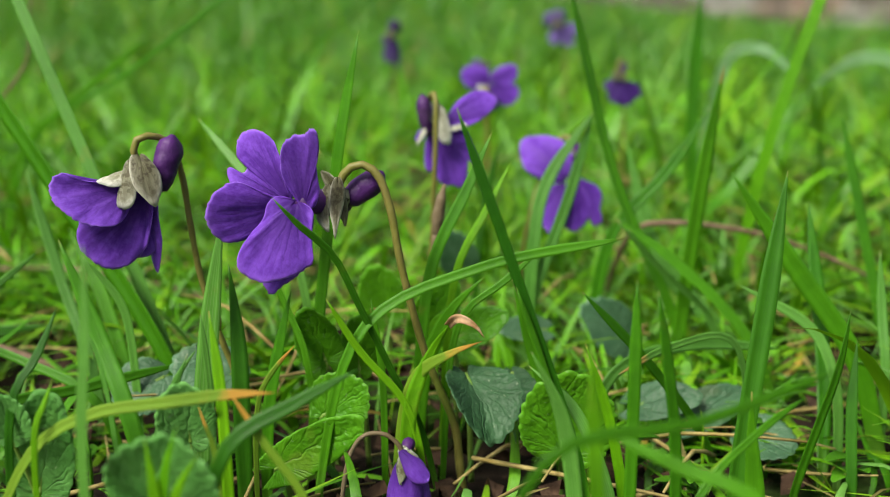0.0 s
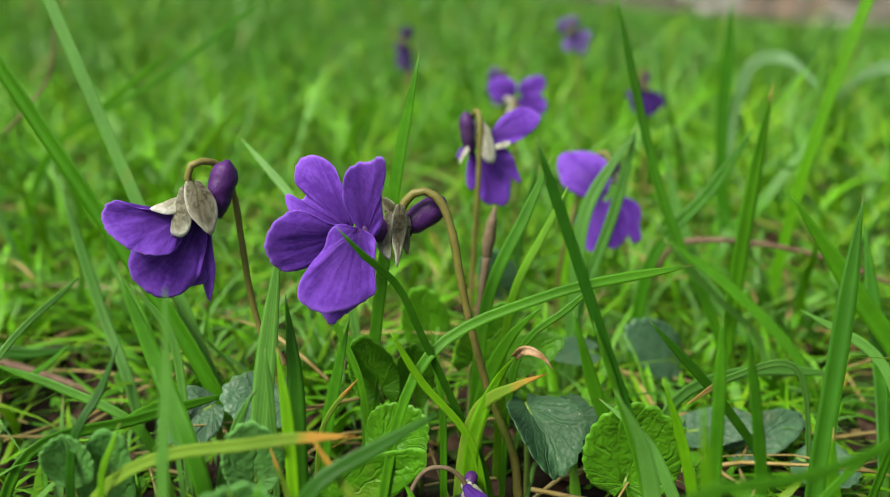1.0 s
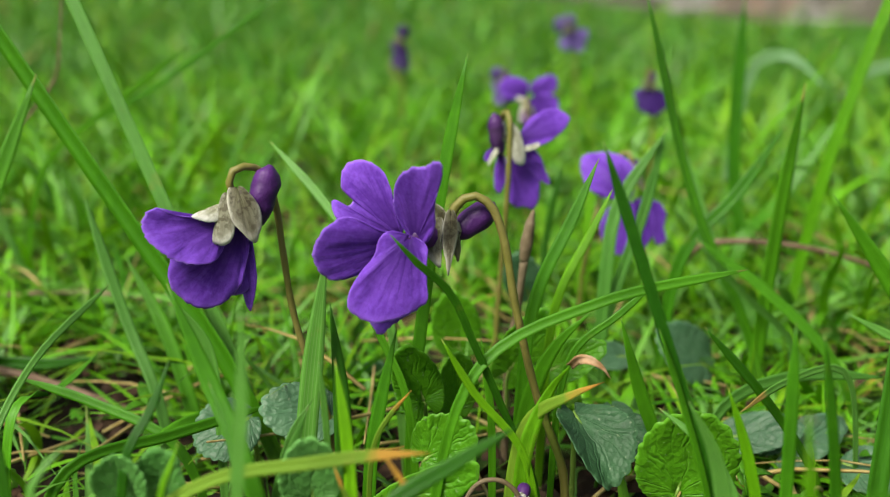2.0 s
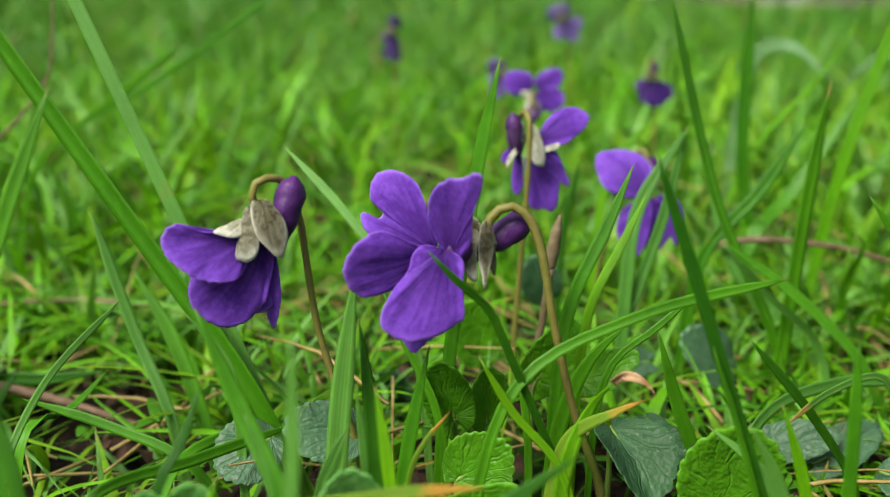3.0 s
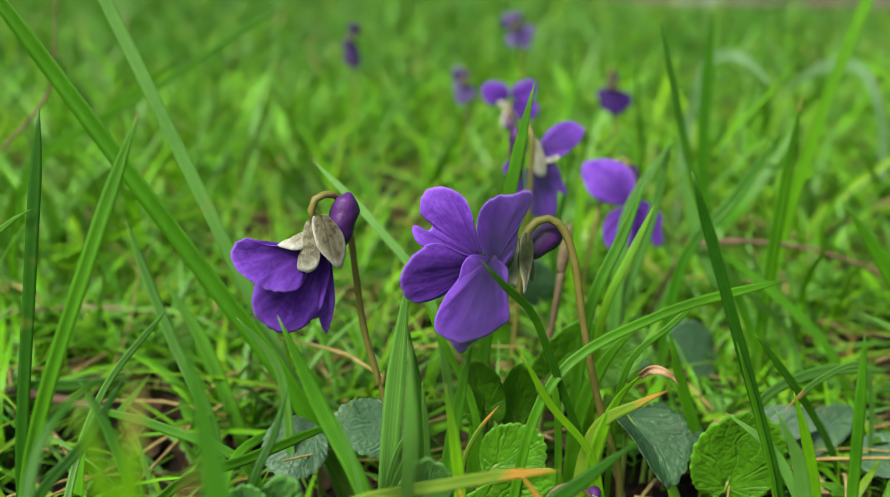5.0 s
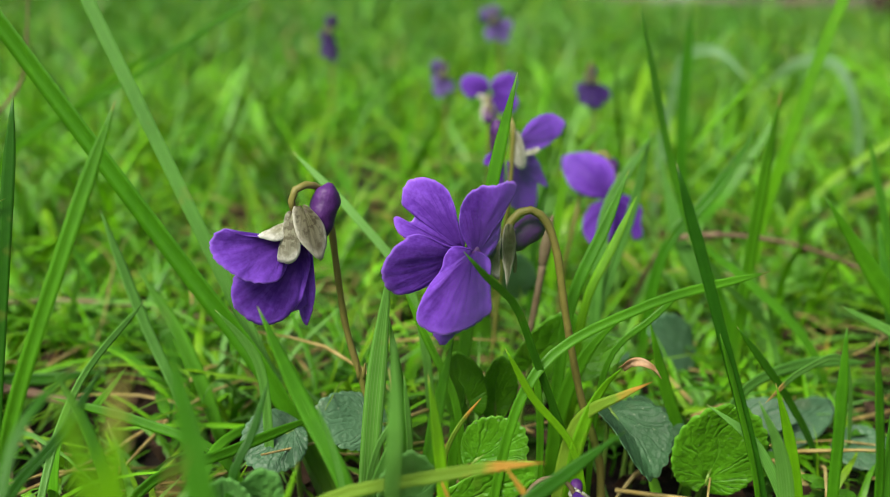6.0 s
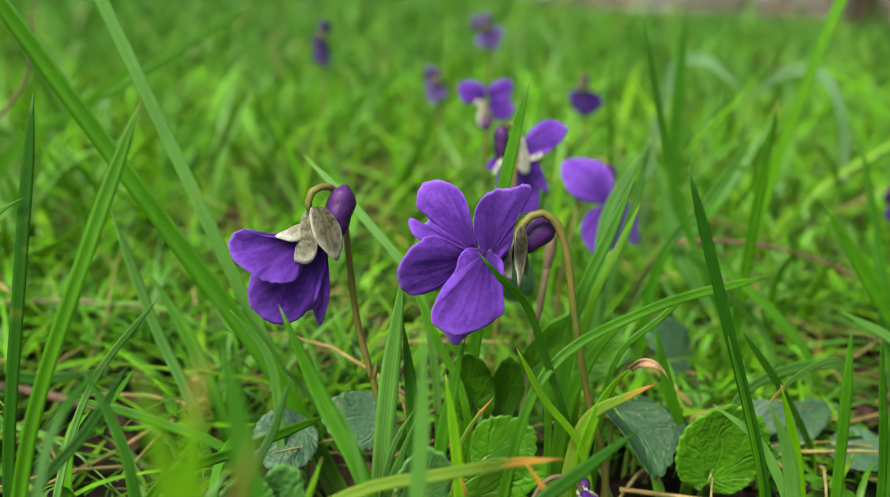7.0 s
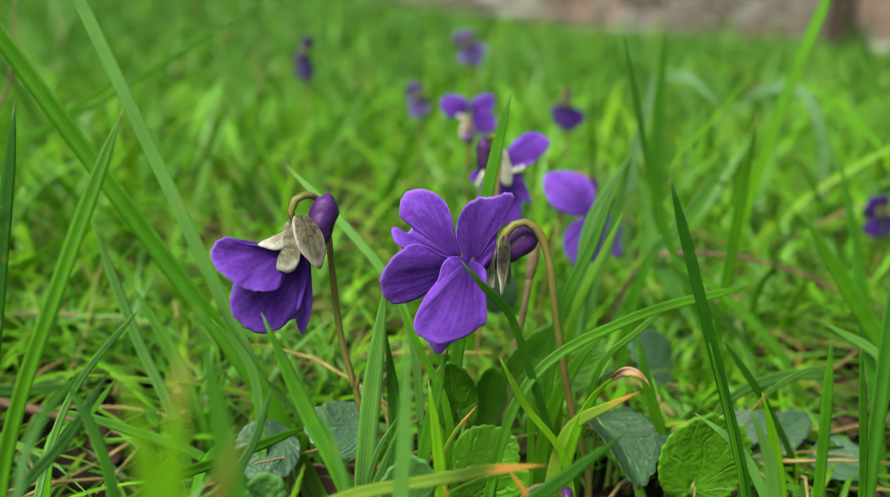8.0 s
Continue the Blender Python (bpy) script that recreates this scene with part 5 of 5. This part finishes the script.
violet_leaf((3.0, 144.0, -1.0), (2.2, 139.0, 6.8), (12.8, 136.0, 14.3), 6.0, (0.1, -0.95, 0.3), 0.15, -0.06, leaf_fresh, YOUNG)
violet_leaf((-4.0, 112.0, -1.0), (-3.0, 107.0, 16.5), (-1.2, 104.0, 26.6), 11.5, (0.0, -0.85, 0.5), 0.2, -0.06, leaf_grey, "soft pale green violet leaf rising through the grass", True)
violet_leaf((57.7, 193.0, -1.0), (56.9, 188.0, 7.8), (47.3, 184.0, 14.8), 10.0, (0.0, -0.8, 0.58), 0.12, 0.05, leaf_sky_grey, LEAN, True)
violet_leaf((41.3, 185.0, -1.0), (40.5, 180.0, 12.6), (33.3, 177.0, 13.6), 5.0, (0.0, -0.8, 0.6), 0.12, 0.05, leaf_sky_grey, LEAN)
violet_leaf((53.1, 165.0, -1.0), (52.3, 160.0, 7.2), (60.8, 157.0, 9.6), 6.5, (0.1, -0.65, 0.75), 0.12, 0.1, leaf_sky_grey, DULL)
violet_leaf((59.8, 163.0, -1.0), (59.0, 158.0, 5.4), (68.1, 160.0, 9.2), 6.5, (0.1, -0.65, 0.75), 0.14, 0.1, leaf_sky_grey, DULL)
violet_leaf((67.1, 158.0, -1.0), (66.3, 153.0, 6.0), (72.3, 148.0, 5.4), 8.0, (0.2, -0.7, 0.7), 0.12, 0.08, leaf_sky_grey, DULL, True)
violet_leaf((34.1, 159.0, -1.0), (33.3, 154.0, 14.6), (34.7, 150.0, 10.6), 5.2, (0.2, -0.85, 0.5), 0.2, 0.05, leaf_old, OLD, True)
violet_leaf((27.1, 206.0, -1), (27.4, 200.0, 17.4), (24.2, 197.0, 25.7), 7.4, (-0.1, -0.93, 0.35), 0.20, 0.05, leaf_sky_grey, LEAN, True)
violet_leaf((-3.8, 129.0, -1), (-4.4, 123.0, 17.5), (-4.6, 121.0, 25.2), 6.6, (0.1, -0.85, 0.5), 0.25, -0.05, leaf_grey, SMALL, True)
violet_leaf((-22.1, 127.0, -1), (-23.3, 121.0, 18.8), (-23.0, 119.0, 24.5), 5.8, (0.0, -0.85, 0.5), 0.25, -0.05, leaf_grey, SMALL, True)
violet_leaf((-1.0, 196.0, -1), (-1.5, 190.0, 2.1), (-0.1, 187.0, 9.6), 8.2, (0.1, -0.9, 0.4), 0.15, 0.05, leaf_sky_grey, LEAN, True)
violet_leaf((25.4, 166.0, -1), (25.7, 160.0, 17.8), (32.3, 158.0, 21.9), 5.8, (0.1, -0.8, 0.6), 0.2, 0.05, leaf_fresh, YOUNG)
violet_leaf((20.2, 171.0, -1), (20.3, 165.0, 15.9), (24.6, 160.0, 25.8), 7.0, (0.1, -0.8, 0.6), 0.2, 0.05, leaf_fresh, YOUNG)


# ---- dry pieces ----
def twig(points, r, label):
    o = V(points[0])
    bm = tube(bmesh.new(), [V(p) - o for p in points], [r * MM, r * MM * 1.05, r * MM * 0.8, r * MM * 0.5], 36, 7)
    for v in bm.verts:
        v.co += 0.00012 * noise.noise_vector(v.co * 900)
    ob = part("twig", bm, twig_bark)
    ob.location = o
    tagged(ob, label, "twig", "dry twigs in the lawn")


twig([(56, 224, 0), (60.0, 210, 23.0), (62.5, 207, 25.4), (70.6, 205, 26.0), (83.7, 205, 24.0), (97.1, 205, 19.6), (109.4, 205, 13.6), (130, 206, 0)], 0.55, "thin dry brown twig leaning across the grass")
twig([(-92, 191, 1.0), (-76, 188, 9.0), (-63.1, 186, 9.0), (-54.7, 186, 6.7), (-43.4, 186, 2.4), (-38, 186, 0.4)], 1.0, "short brown twig lying on the soil")
twig([(-120, 236, 2), (-80, 228, 10), (-55, 222, 12), (-28, 220, 7), (-10, 219, 0)], 0.5, "thin dry brown twig behind the nodding flower")

twig([(-76.0, 231.9, 42.8), (-70.6, 231.9, 48.2), (-65.6, 231.9, 54.8), (-64.0, 231.9, 63.0), (-62.9, 231.9, 72.2)], 0.3, "thin reddish brown stem standing in the grass")


def dry_blade():
    o = V((18.6, 139, -2))
    root = thing("withered_grass_blade", o, "green grass blade withered to a curled tan tip", "grass blade")
    part("green_length", blade_mesh([(18.6, 139, -2), (19.6, 138, 16.2), (22.3, 138, 23.4), (24.4, 136, 27.4)], 1.9, (10, 0), 0.4, o), bright, root)
    part("withered_tip", blade_mesh([(24.2, 136.1, 27.2), (25.0, 135, 28.4), (26.2, 134, 28.5), (27.6, 134, 27.6), (28.6, 134, 26.3)], 1.25, (0, 60), 0.8, o, 14), dry_tip_skin, root, "curled tan dry tip")


dry_blade()
grass_blade([(17.0, 140.5, -2), (19.8, 139, 18.9), (24.5, 136, 23.6), (28.4, 136, 25.2)], 1.5, yellow)

# ---- single tall grass blades ----
# two broad blades that arch over, the sky's glint partly painted in their pale colour
grass_blade([(100, 318, -2), (103, 317, 38), (108, 316, 55), (117, 315, 56), (128, 312, 46)], 3.6, glossy)
grass_blade([(162, 304, -2), (160, 306, 38), (152, 308, 53), (141, 310, 53), (129, 312, 43)], 3.8, glossy)
grass_blade([(-31.0, 60.0, -2.0), (-23.0, 64.0, 20.0), (-16.6, 62.6, 40.0), (-13.2, 57.5, 55.5), (-11.9, 52.8, 62.0), (-10.6, 47.6, 69.8)], 2.35, deep, 2.6, (37, 44))
grass_blade([(-49.9, 128.8, -2.0), (-46.2, 130.0, 24.2), (-38.9, 132.5, 45.7), (-33.2, 135.0, 60.5)], 1.65, fresh)
grass_blade([(-53.8, 147.2, -2.0), (-52.8, 148.0, 15.6), (-50.2, 150.0, 37.9), (-47.5, 152.0, 59.6)], 1.57, deep)
grass_blade([(-58.0, 150.0, -2.0), (-56.1, 150.0, 40.9), (-52.2, 150.0, 45.4), (-49.0, 150.0, 47.3)], 0.84, fresh)
grass_blade([(-8.0, 154.0, -2.0), (-19.5, 157.8, 20.4), (-30.2, 161.7, 35.4), (-40.9, 165.6, 50.4), (-51.1, 169.3, 64.8), (-63.0, 173.6, 81.6)], 3.0, fresh)
grass_blade([(-10.5, 156.0, -2.0), (-18.0, 160.0, 17.0), (-27.6, 164.9, 38.7), (-36.0, 169.3, 57.3), (-42.3, 172.6, 71.2), (-49.0, 176.0, 86.0)], 1.9, pale)
grass_blade([(-94.7, 272.5, -2.0), (-79.6, 265.0, 33.9), (-49.4, 250.0, 52.2), (-20.5, 235.0, 70.8)], 1.20, fresh)
grass_blade([(-84.9, 252.5, -2.0), (-76.1, 250.0, 33.7), (-58.4, 245.0, 48.0), (-40.6, 240.0, 60.7)], 1.43, fresh)
grass_blade([(-5.5, 119.0, -2.0), (-10.6, 122.0, 20.6), (-15.0, 126.0, 29.4), (-19.4, 128.3, 39.5)], 1.9, fresh)
grass_blade([(5.5, 159.2, -2.0), (1.6, 162.0, 29.6), (-6.2, 167.5, 40.4), (-14.7, 173.0, 48.9)], 1.30, pale)
grass_blade([(4.9, 149.2, -2.0), (6.7, 149.0, 23.6), (10.3, 148.5, 49.5), (12.8, 148.0, 62.3)], 1.72, fresh)
grass_blade([(-7.5, 137.2, -2.0), (-7.0, 138.0, 13.3), (-5.9, 139.5, 25.5), (-3.9, 141.0, 40.3)], 2.57, pale)
grass_blade([(-2.2, 139.2, -2.0), (-2.4, 140.0, 15.8), (-2.8, 141.5, 23.7), (-3.9, 143.0, 33.1)], 2.25, deep)
grass_blade([(-8.6, 102.5, -2.0), (-8.3, 103.0, 28.3), (-7.8, 104.0, 35.8), (-7.7, 105.0, 44.2)], 1.45, pale)
grass_blade([(0.0, 121.5, -2.0), (-0.3, 122.0, 17.4), (-0.9, 123.0, 25.7), (-1.9, 124.0, 32.6)], 1.29, bright)
grass_blade([(-9.2, 123.8, -2.0), (-8.3, 124.0, 17.6), (-6.5, 124.5, 22.7), (-4.8, 125.0, 27.1)], 1.10, pale)
grass_blade([(-8.9, 125.5, -2.0), (-8.2, 126.0, 18.7), (-6.7, 127.0, 23.6), (-4.5, 128.0, 26.8)], 0.78, pale)
grass_blade([(23.6, 143.5, -2.0), (20.7, 142.0, 11.3), (17.8, 140.0, 18.3), (13.3, 137.5, 29.2), (10.3, 136.0, 36.1), (6.5, 134.6, 40.0), (3.6, 134.0, 43.3)], 1.0, deep)
grass_blade([(22.2, 138.5, -2.0), (19.2, 138.0, 15.4), (13.2, 137.0, 23.6), (9.3, 136.0, 30.6)], 0.94, bright)
grass_blade([(42.1, 127.2, -2.0), (39.5, 127.0, 13.1), (31.5, 126.5, 36.7), (25.0, 126.0, 54.5)], 1.30, deep)
grass_blade([(40.1, 126.0, -2.0), (38.4, 126.0, 13.7), (34.9, 126.0, 25.8), (31.7, 126.0, 34.8)], 0.86, fresh)
grass_blade([(19.5, 150.5, -2.0), (21.9, 151.0, 30.5), (26.6, 152.0, 41.2), (30.0, 153.0, 49.0)], 1.65, fresh)
grass_blade([(23.2, 154.5, -2.0), (25.4, 155.0, 29.2), (29.7, 156.0, 38.2), (32.8, 157.0, 44.4)], 1.29, bright)
grass_blade([(36.4, 188.8, -2.0), (39.4, 190.0, 15.8), (45.8, 192.5, 34.5), (49.6, 195.0, 48.4)], 2.01, pale)
grass_blade([(66.8, 185.4, -2.0), (63.5, 186.0, 13.0), (52.9, 188.0, 36.8), (43.8, 190.0, 70.7)], 2.05, fresh)
grass_blade([(6.5, 136.5, -2.0), (13.7, 138.0, 26.2), (28.1, 141.0, 33.2), (47.1, 144.0, 36.5)], 1.30, fresh)
grass_blade([(23.2, 145.0, -2.0), (26.0, 145.0, 25.4), (31.5, 145.0, 30.4), (36.2, 145.0, 34.7)], 0.93, fresh)
grass_blade([(44.1, 119.8, -2.0), (44.1, 120.0, 17.1), (44.1, 120.5, 28.2), (44.0, 121.0, 37.0)], 1.34, fresh)
grass_blade([(45.8, 127.0, -2.0), (44.6, 127.0, 10.3), (42.3, 127.0, 20.5), (39.7, 127.0, 28.0)], 1.35, bright)
grass_blade([(44.6, 124.5, -2.0), (42.6, 126.0, 11.0), (38.6, 129.0, 19.8), (33.7, 132.0, 23.6)], 1.42, pale)
grass_blade([(41.6, 148.0, -2.0), (47.2, 150.0, 15.9), (58.4, 154.0, 18.8), (73.1, 158.0, 16.9)], 1.75, pale)
grass_blade([(63.3, 151.6, -2.0), (60.4, 150.0, 6.0), (51.4, 145.0, 18.6), (40.9, 140.0, 30.5)], 1.34, fresh)
grass_blade([(-21.6, 86.2, -2.0), (-22.0, 87.0, 37.6), (-22.9, 88.5, 44.3), (-24.3, 90.0, 51.7)], 2.4, deep)
grass_blade([(-25.2, 72.0, -2.0), (-25.3, 72.0, 40.0), (-26.0, 72.5, 49.0), (-27.0, 73.0, 54.0)], 1.3, bright)
grass_blade([(-25.0, 72.6, -2.0), (-24.8, 72.0, 42.0), (-24.6, 72.0, 50.0), (-24.0, 72.5, 54.8)], 1.5, bright)
grass_blade([(-24.6, 71.4, -2.0), (-24.0, 72.0, 40.0), (-22.6, 72.0, 47.0), (-21.5, 72.0, 50.5)], 1.1, bright)
grass_blade([(-28.0, 114.0, -2.0), (-18.5, 115.0, 20.0), (-12.5, 114.6, 24.2), (-3.5, 113.0, 26.4), (2.5, 112.0, 27.6), (7.6, 110.8, 28.3)], 1.25, yellow)
grass_blade([(-2.0, 103.0, -2.0), (-1.9, 102.5, 18.0), (-2.0, 102.0, 23.0), (-2.5, 102.0, 27.4)], 1.3, bright)
grass_blade([(-1.8, 103.0, -2.0), (-1.6, 102.5, 18.0), (-0.9, 102.0, 24.0), (0.4, 102.0, 28.6)], 1.2, bright)
grass_blade([(-1.6, 103.0, -2.0), (-1.2, 102.5, 17.0), (0.2, 102.0, 22.6), (2.2, 102.0, 26.0)], 1.2, bright)
grass_blade([(12.8, 107.5, -2.0), (10.7, 108.0, 17.9), (6.6, 109.0, 23.9), (3.3, 110.0, 28.7)], 0.97, yellow)
grass_blade([(25.1, 90.0, -2.0), (31.7, 92.0, 30.1), (44.9, 96.0, 31.9), (57.2, 100.0, 34.9)], 0.99, fresh)
grass_blade([(53.7, 93.8, -2.0), (50.2, 95.0, 24.5), (43.2, 97.5, 27.3), (36.4, 100.0, 29.7)], 1.20, fresh)
grass_blade([(36.6, 95.5, -2.0), (36.5, 96.0, 23.9), (36.2, 97.0, 30.5), (35.9, 98.0, 37.5)], 1.40, bright)
grass_blade([(38.6, 118.0, -2.0), (37.7, 118.0, 14.8), (35.9, 118.0, 23.9), (32.8, 118.0, 30.1)], 1.77, pale)
grass_blade([(48.9, 118.0, -2.0), (48.3, 118.0, 19.4), (47.1, 118.0, 28.3), (45.6, 118.0, 36.8)], 1.36, fresh)
grass_blade([(68.1, 152.5, -2.0), (63.2, 150.0, 20.8), (53.5, 145.0, 21.5), (46.0, 140.0, 19.5)], 1.00, pale)
grass_blade([(64.2, 185.7, -2.0), (65.0, 186.0, 13.0), (67.6, 187.0, 38.9), (70.2, 188.0, 56.5)], 2.93, fresh)
grass_blade([(49.9, 196.0, -2.0), (54.2, 196.0, 26.1), (62.9, 196.0, 36.6), (70.5, 196.0, 48.6)], 2.17, fresh)
grass_blade([(84.0, 222.4, -2.0), (84.6, 222.0, 7.1), (88.5, 219.0, 37.8), (96.0, 216.0, 68.9), (101.5, 214.6, 86.0)], 2.30, bright)
grass_blade([(89.0, 157.0, -2.0), (84.2, 158.0, 14.8), (74.6, 160.0, 28.8), (64.8, 162.0, 42.6)], 2.87, fresh)
grass_blade([(58.7, 130.8, -2.0), (59.6, 132.0, 10.1), (62.4, 135.5, 28.5), (65.1, 139.0, 46.0)], 2.49, deep)
grass_blade([(79.7, 174.8, -2.0), (74.0, 176.0, 12.2), (62.6, 178.5, 24.1), (51.5, 181.0, 32.2)], 2.16, fresh)
grass_blade([(73.0, 181.8, -2.0), (68.9, 182.0, 14.3), (60.8, 182.5, 22.1), (52.3, 183.0, 31.3)], 1.19, pale)
grass_blade([(104.1, 189.4, -2.0), (103.6, 190.0, 3.4), (99.1, 195.0, 27.5), (95.3, 200.0, 47.5)], 2.11, fresh)
grass_blade([(79.2, 148.8, -2.0), (77.8, 150.0, 15.1), (75.0, 152.5, 21.7), (65.0, 155.0, 27.5)], 1.46, pale)
grass_blade([(69.0, 139.8, -2.0), (69.8, 140.0, 3.8), (74.5, 141.0, 20.8), (75.7, 142.0, 27.7)], 1.50, fresh)
grass_blade([(59.9, 125.0, -2.0), (59.5, 125.0, 10.0), (58.7, 125.0, 17.0), (58.2, 125.0, 23.1)], 2.36, fresh)
grass_blade([(45.9, 110.0, -2.0), (49.4, 112.0, 16.7), (56.4, 116.0, 22.3), (62.4, 120.0, 24.5)], 0.86, fresh)
grass_blade([(77.2, 139.3, -2.0), (77.2, 140.0, 3.9), (77.3, 142.5, 14.0), (78.2, 145.0, 22.6)], 1.41, deep)
grass_blade([(89.3, 158.8, -2.0), (89.3, 160.0, 14.1), (89.3, 162.5, 20.4), (89.0, 165.0, 30.3)], 1.45, pale)
grass_blade([(91.1, 260.0, -2.0), (84.1, 260.0, 28.2), (83.5, 260.0, 71.4)], 2.98, fresh)
grass_blade([(-39.8, 97.0, -2.0), (-39.2, 100.0, 28.1), (-38.1, 106.0, 36.7), (-34.4, 112.0, 40.2)], 0.88, deep)
grass_blade([(-32.7, 117.0, -2.0), (-33.7, 118.0, 23.5), (-35.7, 120.0, 30.5), (-38.8, 122.0, 36.0)], 1.07, deep)
grass_blade([(-46.0, 117.0, -2.0), (-43.4, 118.0, 23.7), (-38.1, 120.0, 30.0), (-34.1, 122.0, 36.1)], 1.13, deep)
grass_blade([(-23.4, 119.0, -2.0), (-22.3, 120.0, 24.0), (-20.2, 122.0, 28.0), (-18.4, 124.0, 32.9)], 0.94, deep)
grass_blade([(-10.3, 117.5, -2.0), (-10.9, 118.0, 19.7), (-12.1, 119.0, 27.0), (-13.8, 120.0, 31.7)], 0.77, pale)
grass_blade([(-47.2, 135.0, -2.0), (-45.6, 140.0, 13.7), (-42.5, 150.0, 23.3), (-35.2, 160.0, 30.9)], 0.94, pale)
grass_blade([(-25.5, 168.6, -2.0), (-27.0, 170.0, 6.0), (-32.3, 175.0, 19.8), (-38.9, 180.0, 30.1)], 2.20, fresh)
grass_blade([(-28.4, 162.5, -2.0), (-31.1, 165.0, 11.7), (-36.5, 170.0, 23.0), (-42.8, 175.0, 40.3)], 1.65, pale)
grass_blade([(28.9, 198.8, -2.0), (29.5, 200.0, 17.5), (30.6, 202.5, 27.9), (33.7, 205.0, 41.5)], 1.29, deep)
grass_blade([(-28.7, 131.0, -2.0), (-28.1, 135.0, 4.2), (-26.2, 147.5, 13.9), (-13.9, 160.0, 13.5)], 1.30, fresh)
grass_blade([(38.2, 189.0, -2.0), (39.2, 190.0, 24.2), (41.1, 192.0, 35.1), (49.5, 194.0, 48.3)], 2.25, pale)
grass_blade([(80.6, 198.5, -2.0), (78.1, 200.0, 3.9), (65.1, 207.5, 19.1), (59.0, 215.0, 41.7)], 3.11, pale)
grass_blade([(77.5, 150.0, -2.0), (80.3, 160.0, 12.1), (79.5, 170.0, 36.8)], 2.31, fresh)
grass_blade([(41.2, 228.8, -2.0), (42.7, 230.0, 17.6), (45.8, 232.5, 35.2), (56.7, 235.0, 46.4)], 1.98, bright)
grass_blade([(75.5, 237.5, -2.0), (80.0, 240.0, 18.5), (89.1, 245.0, 25.8), (105.0, 250.0, 46.4)], 2.74, fresh)
grass_blade([(40.9, 150.0, -2.0), (39.3, 150.0, 9.2), (36.1, 150.0, 18.3), (33.0, 150.0, 28.7)], 1.89, fresh)
grass_blade([(-0.1, 107.0, -2.0), (3.1, 108.0, 23.5), (9.5, 110.0, 27.5), (15.9, 112.0, 30.5)], 1.53, deep)
grass_blade([(16.0, 142.0, -2.0), (15.7, 142.0, 18.5), (15.0, 142.0, 24.2), (14.3, 142.0, 28.7)], 0.97, fresh)
grass_blade([(19.4, 150.5, -2.0), (21.1, 150.0, 16.3), (24.5, 149.0, 25.1), (29.0, 148.0, 30.2)], 2.10, fresh)
grass_blade([(-3.1, 128.0, -2.0), (-3.2, 128.0, 20.8), (-3.5, 128.0, 26.4), (-3.9, 128.0, 31.0)], 0.73, pale)
grass_blade([(0.2, 140.8, -2.0), (1.0, 141.0, 14.3), (2.5, 141.5, 22.6), (4.2, 142.0, 30.1)], 1.71, fresh)
grass_blade([(6.9, 145.0, -2.0), (5.2, 146.0, 19.9), (1.9, 148.0, 27.3), (-1.3, 150.0, 34.7)], 1.18, fresh)
grass_blade([(-69.0, 186.0, -2.0), (-64.1, 186.0, 9.5), (-54.3, 186.0, 10.1), (-45.3, 186.0, 11.2)], 2.02, deep)
grass_blade([(0.8, 131.8, -2.0), (1.6, 132.0, 19.3), (3.3, 132.5, 22.6), (5.9, 133.0, 25.6)], 0.65, yellow)
grass_blade([(0.5, 115.8, -2.0), (0.0, 116.0, 20.0), (-0.9, 116.5, 22.3), (-1.7, 117.0, 24.3)], 0.73, yellow)
grass_blade([(-17.9, 113.8, -2.0), (-17.5, 114.0, 23.1), (-16.6, 114.5, 25.5), (-15.7, 115.0, 28.0)], 0.64, bright)
grass_blade([(-27.3, 107.5, -2.0), (-26.7, 108.0, 27.1), (-25.5, 109.0, 28.7), (-24.1, 110.0, 30.2)], 0.74, pale)
grass_blade([(-18.9, 150.0, -2.0), (-20.0, 150.0, 24.4), (-22.1, 150.0, 28.4), (-25.3, 150.0, 32.3)], 1.30, pale)
grass_blade([(-46.7, 146.2, -2.0), (-45.2, 150.0, 17.2), (-42.2, 157.5, 16.9), (-39.1, 165.0, 19.4)], 1.52, fresh)
grass_blade([(-19.9, 148.8, -2.0), (-25.1, 150.0, 11.5), (-35.6, 152.5, 16.3), (-47.3, 155.0, 19.5)], 1.31, fresh)
grass_blade([(-39.4, 131.2, -2.0), (-34.0, 135.0, 15.2), (-23.3, 142.5, 16.4), (-11.7, 150.0, 17.3)], 1.45, fresh)
